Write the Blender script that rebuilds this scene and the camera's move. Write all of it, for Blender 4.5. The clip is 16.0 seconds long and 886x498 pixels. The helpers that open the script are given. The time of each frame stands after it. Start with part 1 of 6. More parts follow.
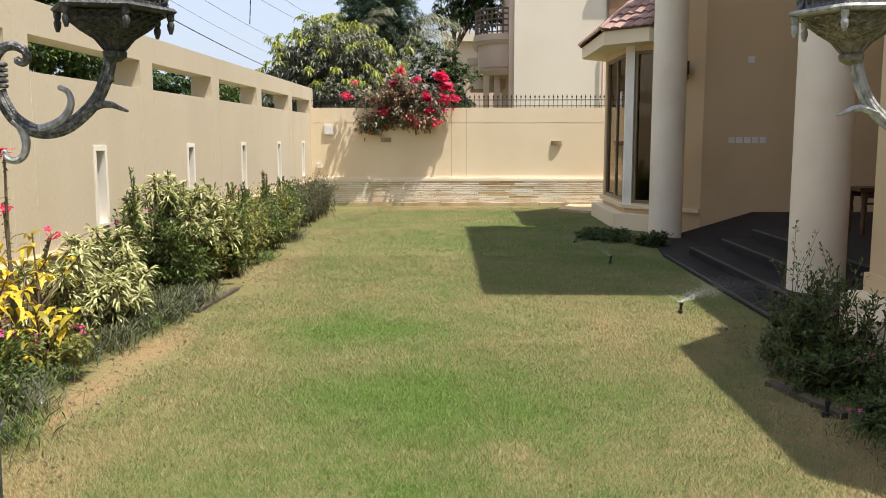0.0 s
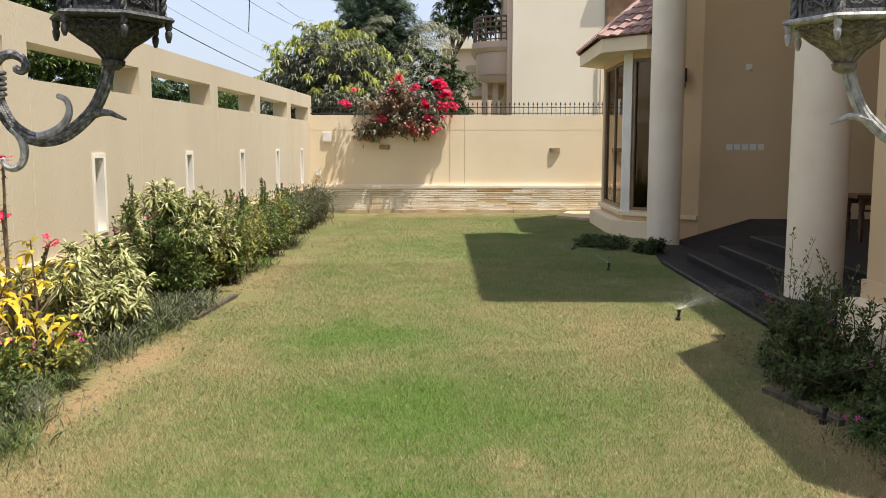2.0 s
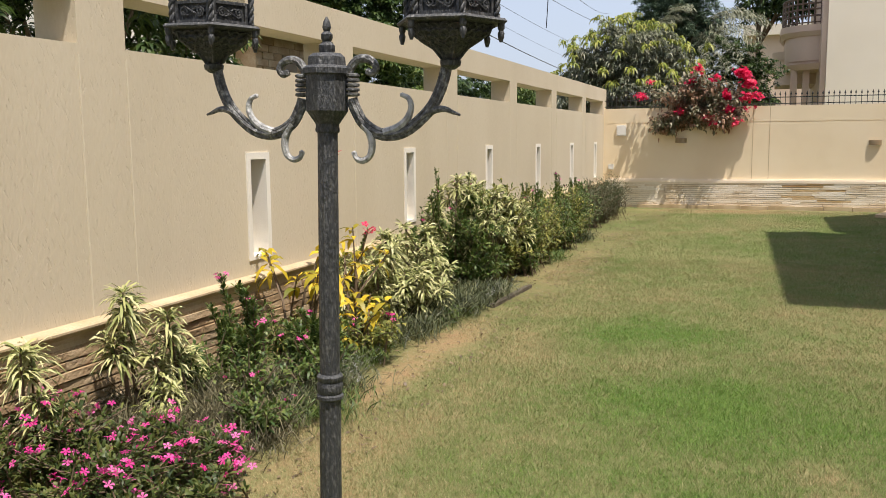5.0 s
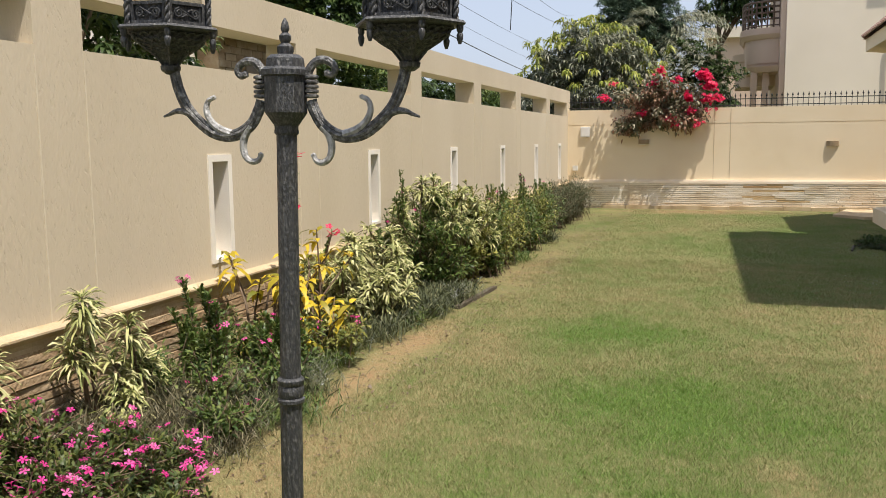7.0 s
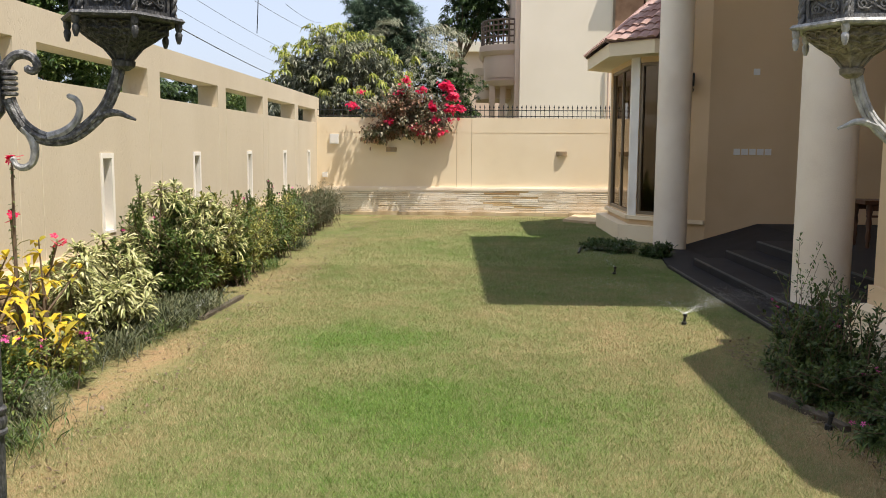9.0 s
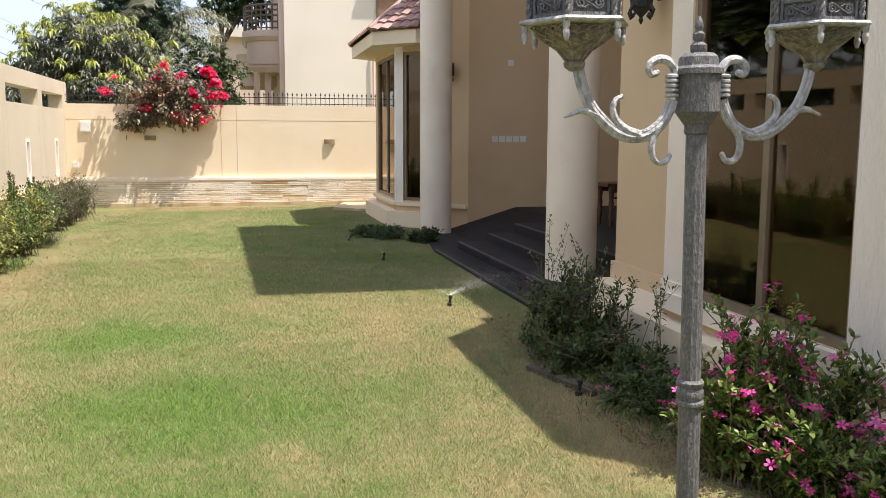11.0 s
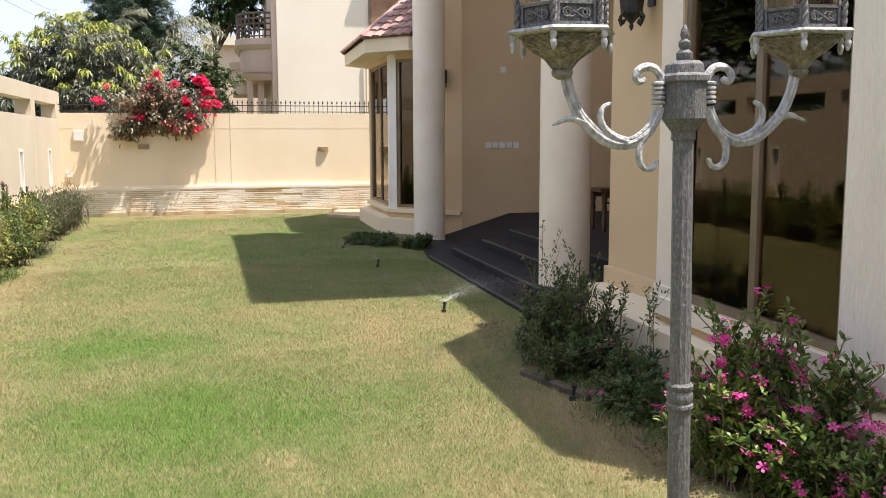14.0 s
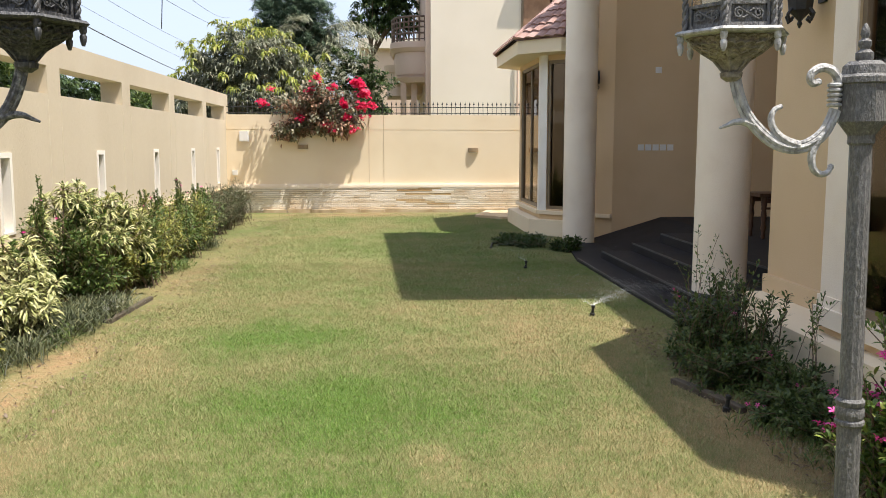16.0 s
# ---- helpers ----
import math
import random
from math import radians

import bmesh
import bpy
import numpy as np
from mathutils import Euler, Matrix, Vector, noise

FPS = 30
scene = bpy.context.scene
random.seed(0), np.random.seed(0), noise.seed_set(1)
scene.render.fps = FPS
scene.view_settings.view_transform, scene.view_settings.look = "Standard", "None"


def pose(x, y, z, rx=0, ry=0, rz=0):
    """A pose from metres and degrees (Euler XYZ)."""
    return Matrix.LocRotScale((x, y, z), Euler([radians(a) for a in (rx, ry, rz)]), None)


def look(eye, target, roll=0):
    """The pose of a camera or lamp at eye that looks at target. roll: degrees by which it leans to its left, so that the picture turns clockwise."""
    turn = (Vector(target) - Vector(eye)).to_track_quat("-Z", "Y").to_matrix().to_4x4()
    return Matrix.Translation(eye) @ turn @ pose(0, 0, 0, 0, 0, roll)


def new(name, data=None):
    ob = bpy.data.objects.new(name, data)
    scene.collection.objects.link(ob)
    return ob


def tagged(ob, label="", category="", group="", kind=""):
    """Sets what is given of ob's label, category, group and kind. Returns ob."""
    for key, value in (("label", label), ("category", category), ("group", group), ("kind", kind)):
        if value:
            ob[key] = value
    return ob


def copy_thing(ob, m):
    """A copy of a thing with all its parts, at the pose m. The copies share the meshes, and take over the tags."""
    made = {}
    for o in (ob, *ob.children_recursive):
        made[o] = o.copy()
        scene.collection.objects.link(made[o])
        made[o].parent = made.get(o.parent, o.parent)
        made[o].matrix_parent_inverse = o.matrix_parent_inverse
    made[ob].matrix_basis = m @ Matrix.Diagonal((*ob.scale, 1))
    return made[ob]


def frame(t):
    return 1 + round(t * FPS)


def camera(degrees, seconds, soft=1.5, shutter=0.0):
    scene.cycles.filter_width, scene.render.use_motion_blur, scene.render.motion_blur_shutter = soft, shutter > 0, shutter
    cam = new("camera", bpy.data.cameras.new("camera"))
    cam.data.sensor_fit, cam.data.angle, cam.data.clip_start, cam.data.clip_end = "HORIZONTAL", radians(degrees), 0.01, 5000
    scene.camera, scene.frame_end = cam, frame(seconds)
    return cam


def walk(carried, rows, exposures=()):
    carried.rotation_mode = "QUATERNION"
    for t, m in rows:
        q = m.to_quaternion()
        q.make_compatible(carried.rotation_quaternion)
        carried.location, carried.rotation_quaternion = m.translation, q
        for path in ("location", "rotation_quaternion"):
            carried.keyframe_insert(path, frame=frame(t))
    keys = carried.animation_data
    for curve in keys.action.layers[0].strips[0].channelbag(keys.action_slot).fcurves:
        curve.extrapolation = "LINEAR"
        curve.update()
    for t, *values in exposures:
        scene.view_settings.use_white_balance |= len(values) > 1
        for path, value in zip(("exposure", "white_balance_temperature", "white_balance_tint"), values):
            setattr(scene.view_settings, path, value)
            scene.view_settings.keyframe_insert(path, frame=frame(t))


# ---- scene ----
cam = camera(53.9, 16.0, soft=0.9)
PATH = [
    (0, (-0.481, 0.222, 1.752), (-0.53, 2.205, 1.497), -0.0),
    (0.5, (-0.476, 0.212, 1.751), (-0.521, 2.195, 1.499), 0.0),
    (1, (-0.478, 0.209, 1.754), (-0.521, 2.193, 1.506), 0.1),
    (1.5, (-0.474, 0.209, 1.752), (-0.517, 2.193, 1.509), 0.1),
    (2, (-0.475, 0.212, 1.754), (-0.521, 2.197, 1.515), 0.0),
    (2.5, (-0.48, 0.197, 1.751), (-0.573, 2.18, 1.508), -0.1),
    (3, (-0.5, 0.193, 1.755), (-0.703, 2.169, 1.515), 0.0),
    (3.5, (-0.525, 0.191, 1.754), (-0.923, 2.136, 1.513), -0.2),
    (4, (-0.534, 0.172, 1.751), (-1.091, 2.077, 1.505), -0.3),
    (4.5, (-0.535, 0.156, 1.753), (-1.19, 2.029, 1.502), -0.5),
    (4.7, (-0.542, 0.156, 1.75), (-1.214, 2.023, 1.5), -0.5),
    (5.7, (-0.543, 0.15, 1.751), (-1.235, 2.011, 1.502), -0.5),
    (6.8, (-0.531, 0.148, 1.753), (-1.17, 2.027, 1.505), -0.5),
    (7, (-0.529, 0.162, 1.75), (-1.141, 2.05, 1.504), -0.6),
    (7.5, (-0.518, 0.181, 1.753), (-0.973, 2.113, 1.507), -0.2),
    (8, (-0.504, 0.18, 1.75), (-0.857, 2.133, 1.508), -0.0),
    (8.5, (-0.496, 0.199, 1.75), (-0.718, 2.172, 1.513), 0.2),
    (9, (-0.476, 0.204, 1.753), (-0.536, 2.19, 1.52), 0.4),
    (9.5, (-0.46, 0.21, 1.754), (-0.367, 2.193, 1.517), 0.5),
    (10, (-0.459, 0.19, 1.751), (-0.266, 2.166, 1.509), 0.4),
    (12.3, (-0.3737, 0.1839, 1.759), (0.2993, 2.0489, 1.493), 0.2),
    (12.5, (-0.3797, 0.177, 1.759), (0.2873, 2.044, 1.496), 0.1),
    (13, (-0.3825, 0.1829, 1.76), (0.2225, 2.0719, 1.508), -0.2),
    (13.5, (-0.4047, 0.1705, 1.759), (0.1423, 2.0785, 1.517), 0.0),
    (14, (-0.4201, 0.1585, 1.759), (0.0449, 2.0885, 1.516), -0.2),
    (14.5, (-0.4464, 0.1358, 1.759), (-0.1154, 2.0938, 1.523), -0.0),
    (15, (-0.4544, 0.1269, 1.761), (-0.2124, 2.0979, 1.525), 0.2),
    (15.5, (-0.463, 0.1274, 1.767), (-0.298, 2.1064, 1.529), 0.1),
    (16, (-0.462, 0.1284, 1.762), (-0.326, 2.1094, 1.522), 0.1),
]
walk(cam, [(t, look(eye, target, roll)) for t, eye, target, roll in PATH],
     exposures=[(0, 1.10, 6500, 10), (2, 1.10, 6500, 10), (3, 1.17, 6480, 10), (3.5, 1.13, 6480, 10), (4, 1.02, 6480, 10), (4.7, 0.93, 6500, 11), (7, 0.90, 6500, 11), (8, 0.99, 6500, 11), (9, 1.12, 6500, 11), (10, 1.24, 6450, 12), (12.5, 1.67, 6320, 16), (13.5, 1.59, 6340, 15), (14.5, 1.46, 6350, 13), (16, 1.33, 6400, 11)])

# ---- world and sun ----
world = bpy.data.worlds.new("sky_world")
scene.world = world
world.use_nodes = True
wn = world.node_tree
sky = wn.nodes.new("ShaderNodeTexSky")
sky.sky_type, sky.sun_disc = "NISHITA", False
sky.sun_elevation, sky.sun_rotation = radians(68), radians(120)
sky.air_density, sky.dust_density, sky.ozone_density = 1.0, 3.0, 1.5
haze = wn.nodes.new("ShaderNodeMix")
haze.data_type = "RGBA"
haze.inputs[0].default_value = 0.82
haze.inputs[7].default_value = (1.98, 2.2, 2.66, 1)
wn.links.new(sky.outputs[0], haze.inputs[6])
wn.links.new(haze.outputs[2], wn.nodes["Background"].inputs[0])
wn.nodes["Background"].inputs[1].default_value = 0.158
SUN_WAY = Vector((0.35, -0.21, 1.0))
sun = new("sun", bpy.data.lights.new("sun", "SUN"))
sun.data.energy, sun.data.angle, sun.data.color = 3.25, radians(0.55), (1.0, 0.92, 0.81)
sun.matrix_world = look(SUN_WAY * 20, (0, 0, 0))


# ---- materials ----


def material(name, colours, rough=0.8, scale=4.0, bump=0.15, bump_scale=60.0, metal=0.0, stretch=(1, 1, 1), spread=0.5, spec=0.4, by_piece=0.0, detail=6.0, tilt=0.0):
    """Two-scale varied surface: colours is two or three tones; stretch squeezes the grain."""
    m = bpy.data.materials.new(name)
    m.use_nodes = True
    nt = m.node_tree
    b = nt.nodes["Principled BSDF"]
    geo = nt.nodes.new("ShaderNodeNewGeometry")
    mapping = nt.nodes.new("ShaderNodeMapping")
    mapping.inputs["Scale"].default_value = stretch
    mapping.inputs["Rotation"].default_value = (radians(tilt), 0, 0)
    nt.links.new(geo.outputs["Position"], mapping.inputs[0])
    n1 = nt.nodes.new("ShaderNodeTexNoise")
    n1.inputs["Scale"].default_value, n1.inputs["Detail"].default_value = scale, detail
    n2 = nt.nodes.new("ShaderNodeTexNoise")
    n2.inputs["Scale"].default_value, n2.inputs["Detail"].default_value = bump_scale, 4
    for n in (n1, n2):
        nt.links.new(mapping.outputs[0], n.inputs[0])
    mix = nt.nodes.new("ShaderNodeMath")
    mix.operation = "MULTIPLY_ADD"
    mix.inputs[1].default_value = 0.35
    nt.links.new(n2.outputs[0], mix.inputs[0])
    nt.links.new(n1.outputs[0], mix.inputs[2])
    last = mix.outputs[0]
    if by_piece:
        info = nt.nodes.new("ShaderNodeNewGeometry")
        oi = nt.nodes.new("ShaderNodeObjectInfo")
        s = nt.nodes.new("ShaderNodeMath")
        nt.links.new(info.outputs["Random Per Island"], s.inputs[0])
        nt.links.new(oi.outputs["Random"], s.inputs[1])
        f = nt.nodes.new("ShaderNodeMath")
        f.operation = "FRACT"
        nt.links.new(s.outputs[0], f.inputs[0])
        a = nt.nodes.new("ShaderNodeMath")
        a.operation = "MULTIPLY_ADD"
        a.inputs[1].default_value = by_piece
        nt.links.new(f.outputs[0], a.inputs[0])
        nt.links.new(last, a.inputs[2])
        sub = nt.nodes.new("ShaderNodeMath")
        sub.operation = "SUBTRACT"
        sub.inputs[1].default_value = by_piece / 2
        nt.links.new(a.outputs[0], sub.inputs[0])
        last = sub.outputs[0]
    ramp = nt.nodes.new("ShaderNodeValToRGB")
    c0 = 0.675
    el = ramp.color_ramp.elements
    k = len(colours)
    for i, c in enumerate(colours):
        at = c0 + spread * (i / (k - 1) - 0.5)
        e = el[i] if i < 2 else el.new(at)
        e.position, e.color = at, (*c, 1)
    nt.links.new(last, ramp.inputs[0])
    nt.links.new(ramp.outputs[0], b.inputs["Base Color"])
    b.inputs["Roughness"].default_value, b.inputs["Metallic"].default_value = rough, metal
    b.inputs["Specular IOR Level"].default_value = spec
    if bump:
        bp = nt.nodes.new("ShaderNodeBump")
        bp.inputs["Strength"].default_value, bp.inputs["Distance"].default_value = bump, 0.02
        nt.links.new(n2.outputs[0], bp.inputs["Height"])
        nt.links.new(bp.outputs[0], b.inputs["Normal"])
    return m


def leafy(name, colours, spread=0.9, trans=0.25, rough=0.45, by_object=False):
    """Leaf surface: each leaf its own tone, a little light comes through."""
    m = bpy.data.materials.new(name)
    m.use_nodes = True
    nt = m.node_tree
    b = nt.nodes["Principled BSDF"]
    geo = nt.nodes.new("ShaderNodeNewGeometry")
    ramp = nt.nodes.new("ShaderNodeValToRGB")
    el = ramp.color_ramp.elements
    k = len(colours)
    for i, c in enumerate(colours):
        at = 0.5 + spread * (i / (k - 1) - 0.5)
        e = el[i] if i < 2 else el.new(at)
        e.position, e.color = at, (*c, 1)
    nt.links.new(nt.nodes.new("ShaderNodeObjectInfo").outputs["Random"] if by_object else geo.outputs["Random Per Island"], ramp.inputs[0])
    nt.links.new(ramp.outputs[0], b.inputs["Base Color"])
    b.inputs["Roughness"].default_value = rough
    b.inputs["Specular IOR Level"].default_value = 0.35
    tr = nt.nodes.new("ShaderNodeBsdfTranslucent")
    nt.links.new(ramp.outputs[0], tr.inputs[0])
    mx = nt.nodes.new("ShaderNodeMixShader")
    mx.inputs[0].default_value = trans
    out = nt.nodes["Material Output"]
    nt.links.new(b.outputs[0], mx.inputs[1])
    nt.links.new(tr.outputs[0], mx.inputs[2])
    nt.links.new(mx.outputs[0], out.inputs[0])
    return m


def glassy(name, tint, gloss=0.02):
    m = bpy.data.materials.new(name)
    m.use_nodes = True
    nt = m.node_tree
    nt.nodes.remove(nt.nodes["Principled BSDF"])
    t = nt.nodes.new("ShaderNodeBsdfTransparent")
    t.inputs[0].default_value = (*tint, 1)
    g = nt.nodes.new("ShaderNodeBsdfGlossy")
    g.inputs["Roughness"].default_value = gloss
    g.inputs["Color"].default_value = (0.88, 0.76, 0.62, 1)
    fr = nt.nodes.new("ShaderNodeFresnel")
    fr.inputs[0].default_value = 1.68
    mx = nt.nodes.new("ShaderNodeMixShader")
    nt.links.new(fr.outputs[0], mx.inputs[0])
    nt.links.new(t.outputs[0], mx.inputs[1])
    nt.links.new(g.outputs[0], mx.inputs[2])
    nt.links.new(mx.outputs[0], nt.nodes["Material Output"].inputs[0])
    return m


M_WALL = material("raked_beige_stucco", [(0.47, 0.40, 0.29), (0.56, 0.485, 0.365), (0.61, 0.54, 0.42)], 0.9, 0.7, 0.14, 60, stretch=(1, 1, 0.3), spread=0.9, tilt=12)


def scratched(m, scale, stretch, tilt, depth):
    """Sparse trowel scratches raked into a stucco."""
    nt = m.node_tree
    b = nt.nodes["Principled BSDF"]
    geo = nt.nodes.new("ShaderNodeNewGeometry")
    mp = nt.nodes.new("ShaderNodeMapping")
    turn = nt.nodes.new("ShaderNodeMapping")
    turn.inputs["Rotation"].default_value = (radians(tilt), 0, 0)
    mp.inputs["Scale"].default_value = stretch
    nt.links.new(geo.outputs["Position"], turn.inputs[0])
    nt.links.new(turn.outputs[0], mp.inputs[0])
    n = nt.nodes.new("ShaderNodeTexNoise")
    n.inputs["Scale"].default_value, n.inputs["Detail"].default_value = scale, 3
    nt.links.new(mp.outputs[0], n.inputs[0])
    r = nt.nodes.new("ShaderNodeMapRange")
    r.inputs[1].default_value, r.inputs[2].default_value = 0.60, 0.68
    r.inputs[3].default_value, r.inputs[4].default_value = 1.0, 0.0
    nt.links.new(n.outputs[0], r.inputs[0])
    bp = nt.nodes.new("ShaderNodeBump")
    bp.inputs["Strength"].default_value, bp.inputs["Distance"].default_value = depth, 0.012
    nt.links.new(r.outputs[0], bp.inputs["Height"])
    old = b.inputs["Normal"].links[0].from_socket
    nt.links.new(old, bp.inputs["Normal"])
    nt.links.new(bp.outputs[0], b.inputs["Normal"])


scratched(M_WALL, 58, (1, 1, 0.22), -18, 0.30)

M_BACK = material("cream_stucco", [(0.70, 0.57, 0.39), (0.78, 0.66, 0.47), (0.81, 0.70, 0.52)], 0.9, 0.8, 0.15, 70, spread=0.7)
M_HOUSE = material("house_stucco", [(0.54, 0.39, 0.23), (0.62, 0.46, 0.28), (0.66, 0.50, 0.32)], 0.9, 0.9, 0.12, 80, spread=0.7)
M_WHITE = material("white_paint", [(0.70, 0.66, 0.59), (0.80, 0.76, 0.69), (0.84, 0.80, 0.74)], 0.75, 2.0, 0.12, 90, spread=0.6)
M_PIER = material("white_raked_stucco", [(0.72, 0.63, 0.52), (0.84, 0.755, 0.64), (0.87, 0.795, 0.69)], 0.85, 4, 0.9, 55, stretch=(1, 1, 0.24), spread=0.9, tilt=28)
M_COLUMN = material("warm_white_column_paint", [(0.71, 0.60, 0.47), (0.82, 0.72, 0.585), (0.86, 0.77, 0.645)], 0.8, 1.6, 0.15, 90, spread=0.6)
M_LEDGE = material("ledge_stone", [(0.36, 0.26, 0.14), (0.49, 0.38, 0.24), (0.60, 0.49, 0.34)], 0.8, 3, 0.15, 60, spread=0.6)
M_STONE = material("stacked_sandstone", [(0.21, 0.13, 0.065), (0.37, 0.26, 0.15), (0.51, 0.41, 0.28)], 0.9, 3.0, 0.7, 45, spread=0.7, by_piece=0.28)
M_STONE_PALE = material("pale_stacked_stone", [(0.56, 0.45, 0.31), (0.74, 0.66, 0.53), (0.82, 0.77, 0.68)], 0.9, 1.5, 0.4, 45, spread=0.5, by_piece=0.30)
M_STONE_RUST = material("rusty_stacked_stone", [(0.36, 0.22, 0.10), (0.54, 0.38, 0.20), (0.66, 0.54, 0.36)], 0.9, 1.5, 0.4, 45, spread=0.5, by_piece=0.30)
M_JOINT = material("pale_joint_filler", [(0.58, 0.51, 0.39), (0.66, 0.59, 0.46)], 0.9, 5, 0.1, 60)
M_MORTAR = material("mortar", [(0.22, 0.17, 0.11), (0.32, 0.26, 0.18)], 0.95, 6, 0.3, 70)
M_BLACK = material("black_granite", [(0.007, 0.007, 0.009), (0.014, 0.014, 0.017), (0.024, 0.024, 0.028)], 0.6, 3, 0.03, 180, spread=0.7, spec=0.18)
M_SCONCE = material("bronze_fitting", [(0.24, 0.17, 0.10), (0.34, 0.26, 0.16)], 0.5, 6, 0.05, 80)
M_NOSE = material("grey_step_nosing", [(0.04, 0.04, 0.04), (0.085, 0.085, 0.085)], 0.6, 8, 0.1, 90)
M_FRAME = material("bronze_aluminium", [(0.17, 0.13, 0.085), (0.26, 0.20, 0.135)], 0.45, 3, 0.02, 120, metal=0.25)
M_GLASS = glassy("tinted_glass", (0.85, 0.80, 0.74))
M_GLASS_DARK = glassy("dark_tinted_glass", (0.34, 0.31, 0.28))
M_CURTAIN = material("brown_curtain", [(0.19, 0.105, 0.062), (0.36, 0.215, 0.135)], 0.9, 3, 0.1, 90)
M_MAROON = material("maroon_curtain_cloth", [(0.20, 0.06, 0.04), (0.33, 0.115, 0.08), (0.44, 0.18, 0.13)], 0.85, 2.5, 0.1, 90, stretch=(1, 1, 0.15))
M_ROOM = material("unlit_room_tone", [(0.10, 0.08, 0.06), (0.14, 0.11, 0.08)], 0.9, 2, 0, 60)
M_TILE = material("terracotta_tile", [(0.29, 0.165, 0.14), (0.37, 0.235, 0.205), (0.45, 0.315, 0.28)], 0.8, 4, 0.2, 60, by_piece=0.25)
M_IRON = material("black_iron", [(0.02, 0.02, 0.022), (0.05, 0.05, 0.05)], 0.5, 8, 0.1, 90, metal=0.3)
M_CAST = material("weathered_cast_metal", [(0.035, 0.037, 0.04), (0.065, 0.068, 0.073), (0.20, 0.20, 0.197)], 0.5, 130, 0.4, 220, metal=0.3, spread=0.9, stretch=(1, 1, 0.38), detail=5)
M_CAST_WORN = material("worn_silver_cast_metal", [(0.15, 0.15, 0.148), (0.42, 0.42, 0.415), (0.66, 0.66, 0.65)], 0.5, 60, 0.35, 160, metal=0.1, spread=0.6, stretch=(1, 1, 0.6), detail=3)
# pale tones put the highlights on the arms' top edges into the colour
M_CAST_ARM = material("highlight_toned_cast_metal", [(0.045, 0.046, 0.049), (0.12, 0.12, 0.12), (0.38, 0.38, 0.37)], 0.45, 70, 0.4, 180, metal=0.25, spread=0.5, detail=4)
M_BOWL = material("rusty_grey_cast_metal", [(0.10, 0.085, 0.065), (0.24, 0.215, 0.175), (0.40, 0.37, 0.31)], 0.6, 45, 0.3, 160, metal=0.1, spread=0.5)
M_CAST_MID = material("half_worn_cast_metal", [(0.075, 0.076, 0.077), (0.15, 0.15, 0.148), (0.29, 0.288, 0.28)], 0.55, 150, 0.45, 240, metal=0.15, spread=0.85, stretch=(1, 1, 0.38), detail=5)
M_LGLASS = glassy("lantern_glass", (0.75, 0.75, 0.72), 0.15)
M_PLASTIC = material("white_plastic", [(0.70, 0.69, 0.66), (0.78, 0.77, 0.74)], 0.4, 5, 0, 50)
M_WOOD = material("dark_wood", [(0.05, 0.022, 0.012), (0.12, 0.055, 0.03)], 0.45, 6, 0.1, 60, stretch=(1, 6, 1))
M_BARK = material("bark", [(0.10, 0.07, 0.045), (0.22, 0.16, 0.11)], 0.95, 9, 0.5, 40, stretch=(1, 1, 0.3))
M_NEIGH = material("neighbour_cream_wall", [(0.66, 0.59, 0.48), (0.73, 0.66, 0.55)], 0.9, 0.5, 0.08, 60)
M_NEIGH2 = material("neighbour_pinkish_wall", [(0.58, 0.43, 0.33), (0.66, 0.51, 0.41)], 0.9, 0.8, 0.08, 60)
M_RAIL = material("brown_painted_rail", [(0.10, 0.065, 0.045), (0.17, 0.115, 0.085)], 0.6, 5, 0.05, 60)
M_RUBBER = material("black_plastic", [(0.012, 0.012, 0.013), (0.03, 0.03, 0.03)], 0.5, 8, 0, 60)

# ---- building helpers ----


def box(bm, x0, x1, y0, y1, z0, z1):
    v = [bm.verts.new((x, y, z)) for z in (z0, z1) for x, y in ((x0, y0), (x1, y0), (x1, y1), (x0, y1))]
    for f in ((3, 2, 1, 0), (4, 5, 6, 7), (0, 1, 5, 4), (1, 2, 6, 5), (2, 3, 7, 6), (3, 0, 4, 7)):
        bm.faces.new([v[i] for i in f])
    return v


def slab(bm, p, q, z0, z1, out, back):
    """A straight wall piece on the line p to q: out metres to the right of that way, back metres to the left."""
    p, q = Vector(p), Vector(q)
    d = (q - p).normalized()
    n = Vector((d.y, -d.x))
    c = [p + n * out, q + n * out, q - n * back, p - n * back]
    v = [bm.verts.new((a.x, a.y, z)) for z in (z0, z1) for a in c]
    for f in ((3, 2, 1, 0), (4, 5, 6, 7), (0, 1, 5, 4), (1, 2, 6, 5), (2, 3, 7, 6), (3, 0, 4, 7)):
        bm.faces.new([v[i] for i in f])


def prism(bm, outline, z0, z1):
    lo = [bm.verts.new((x, y, z0)) for x, y in outline]
    hi = [bm.verts.new((x, y, z1)) for x, y in outline]
    n = len(outline)
    bm.faces.new(list(reversed(lo)))
    bm.faces.new(hi)
    for i in range(n):
        bm.faces.new((lo[i], lo[(i + 1) % n], hi[(i + 1) % n], hi[i]))


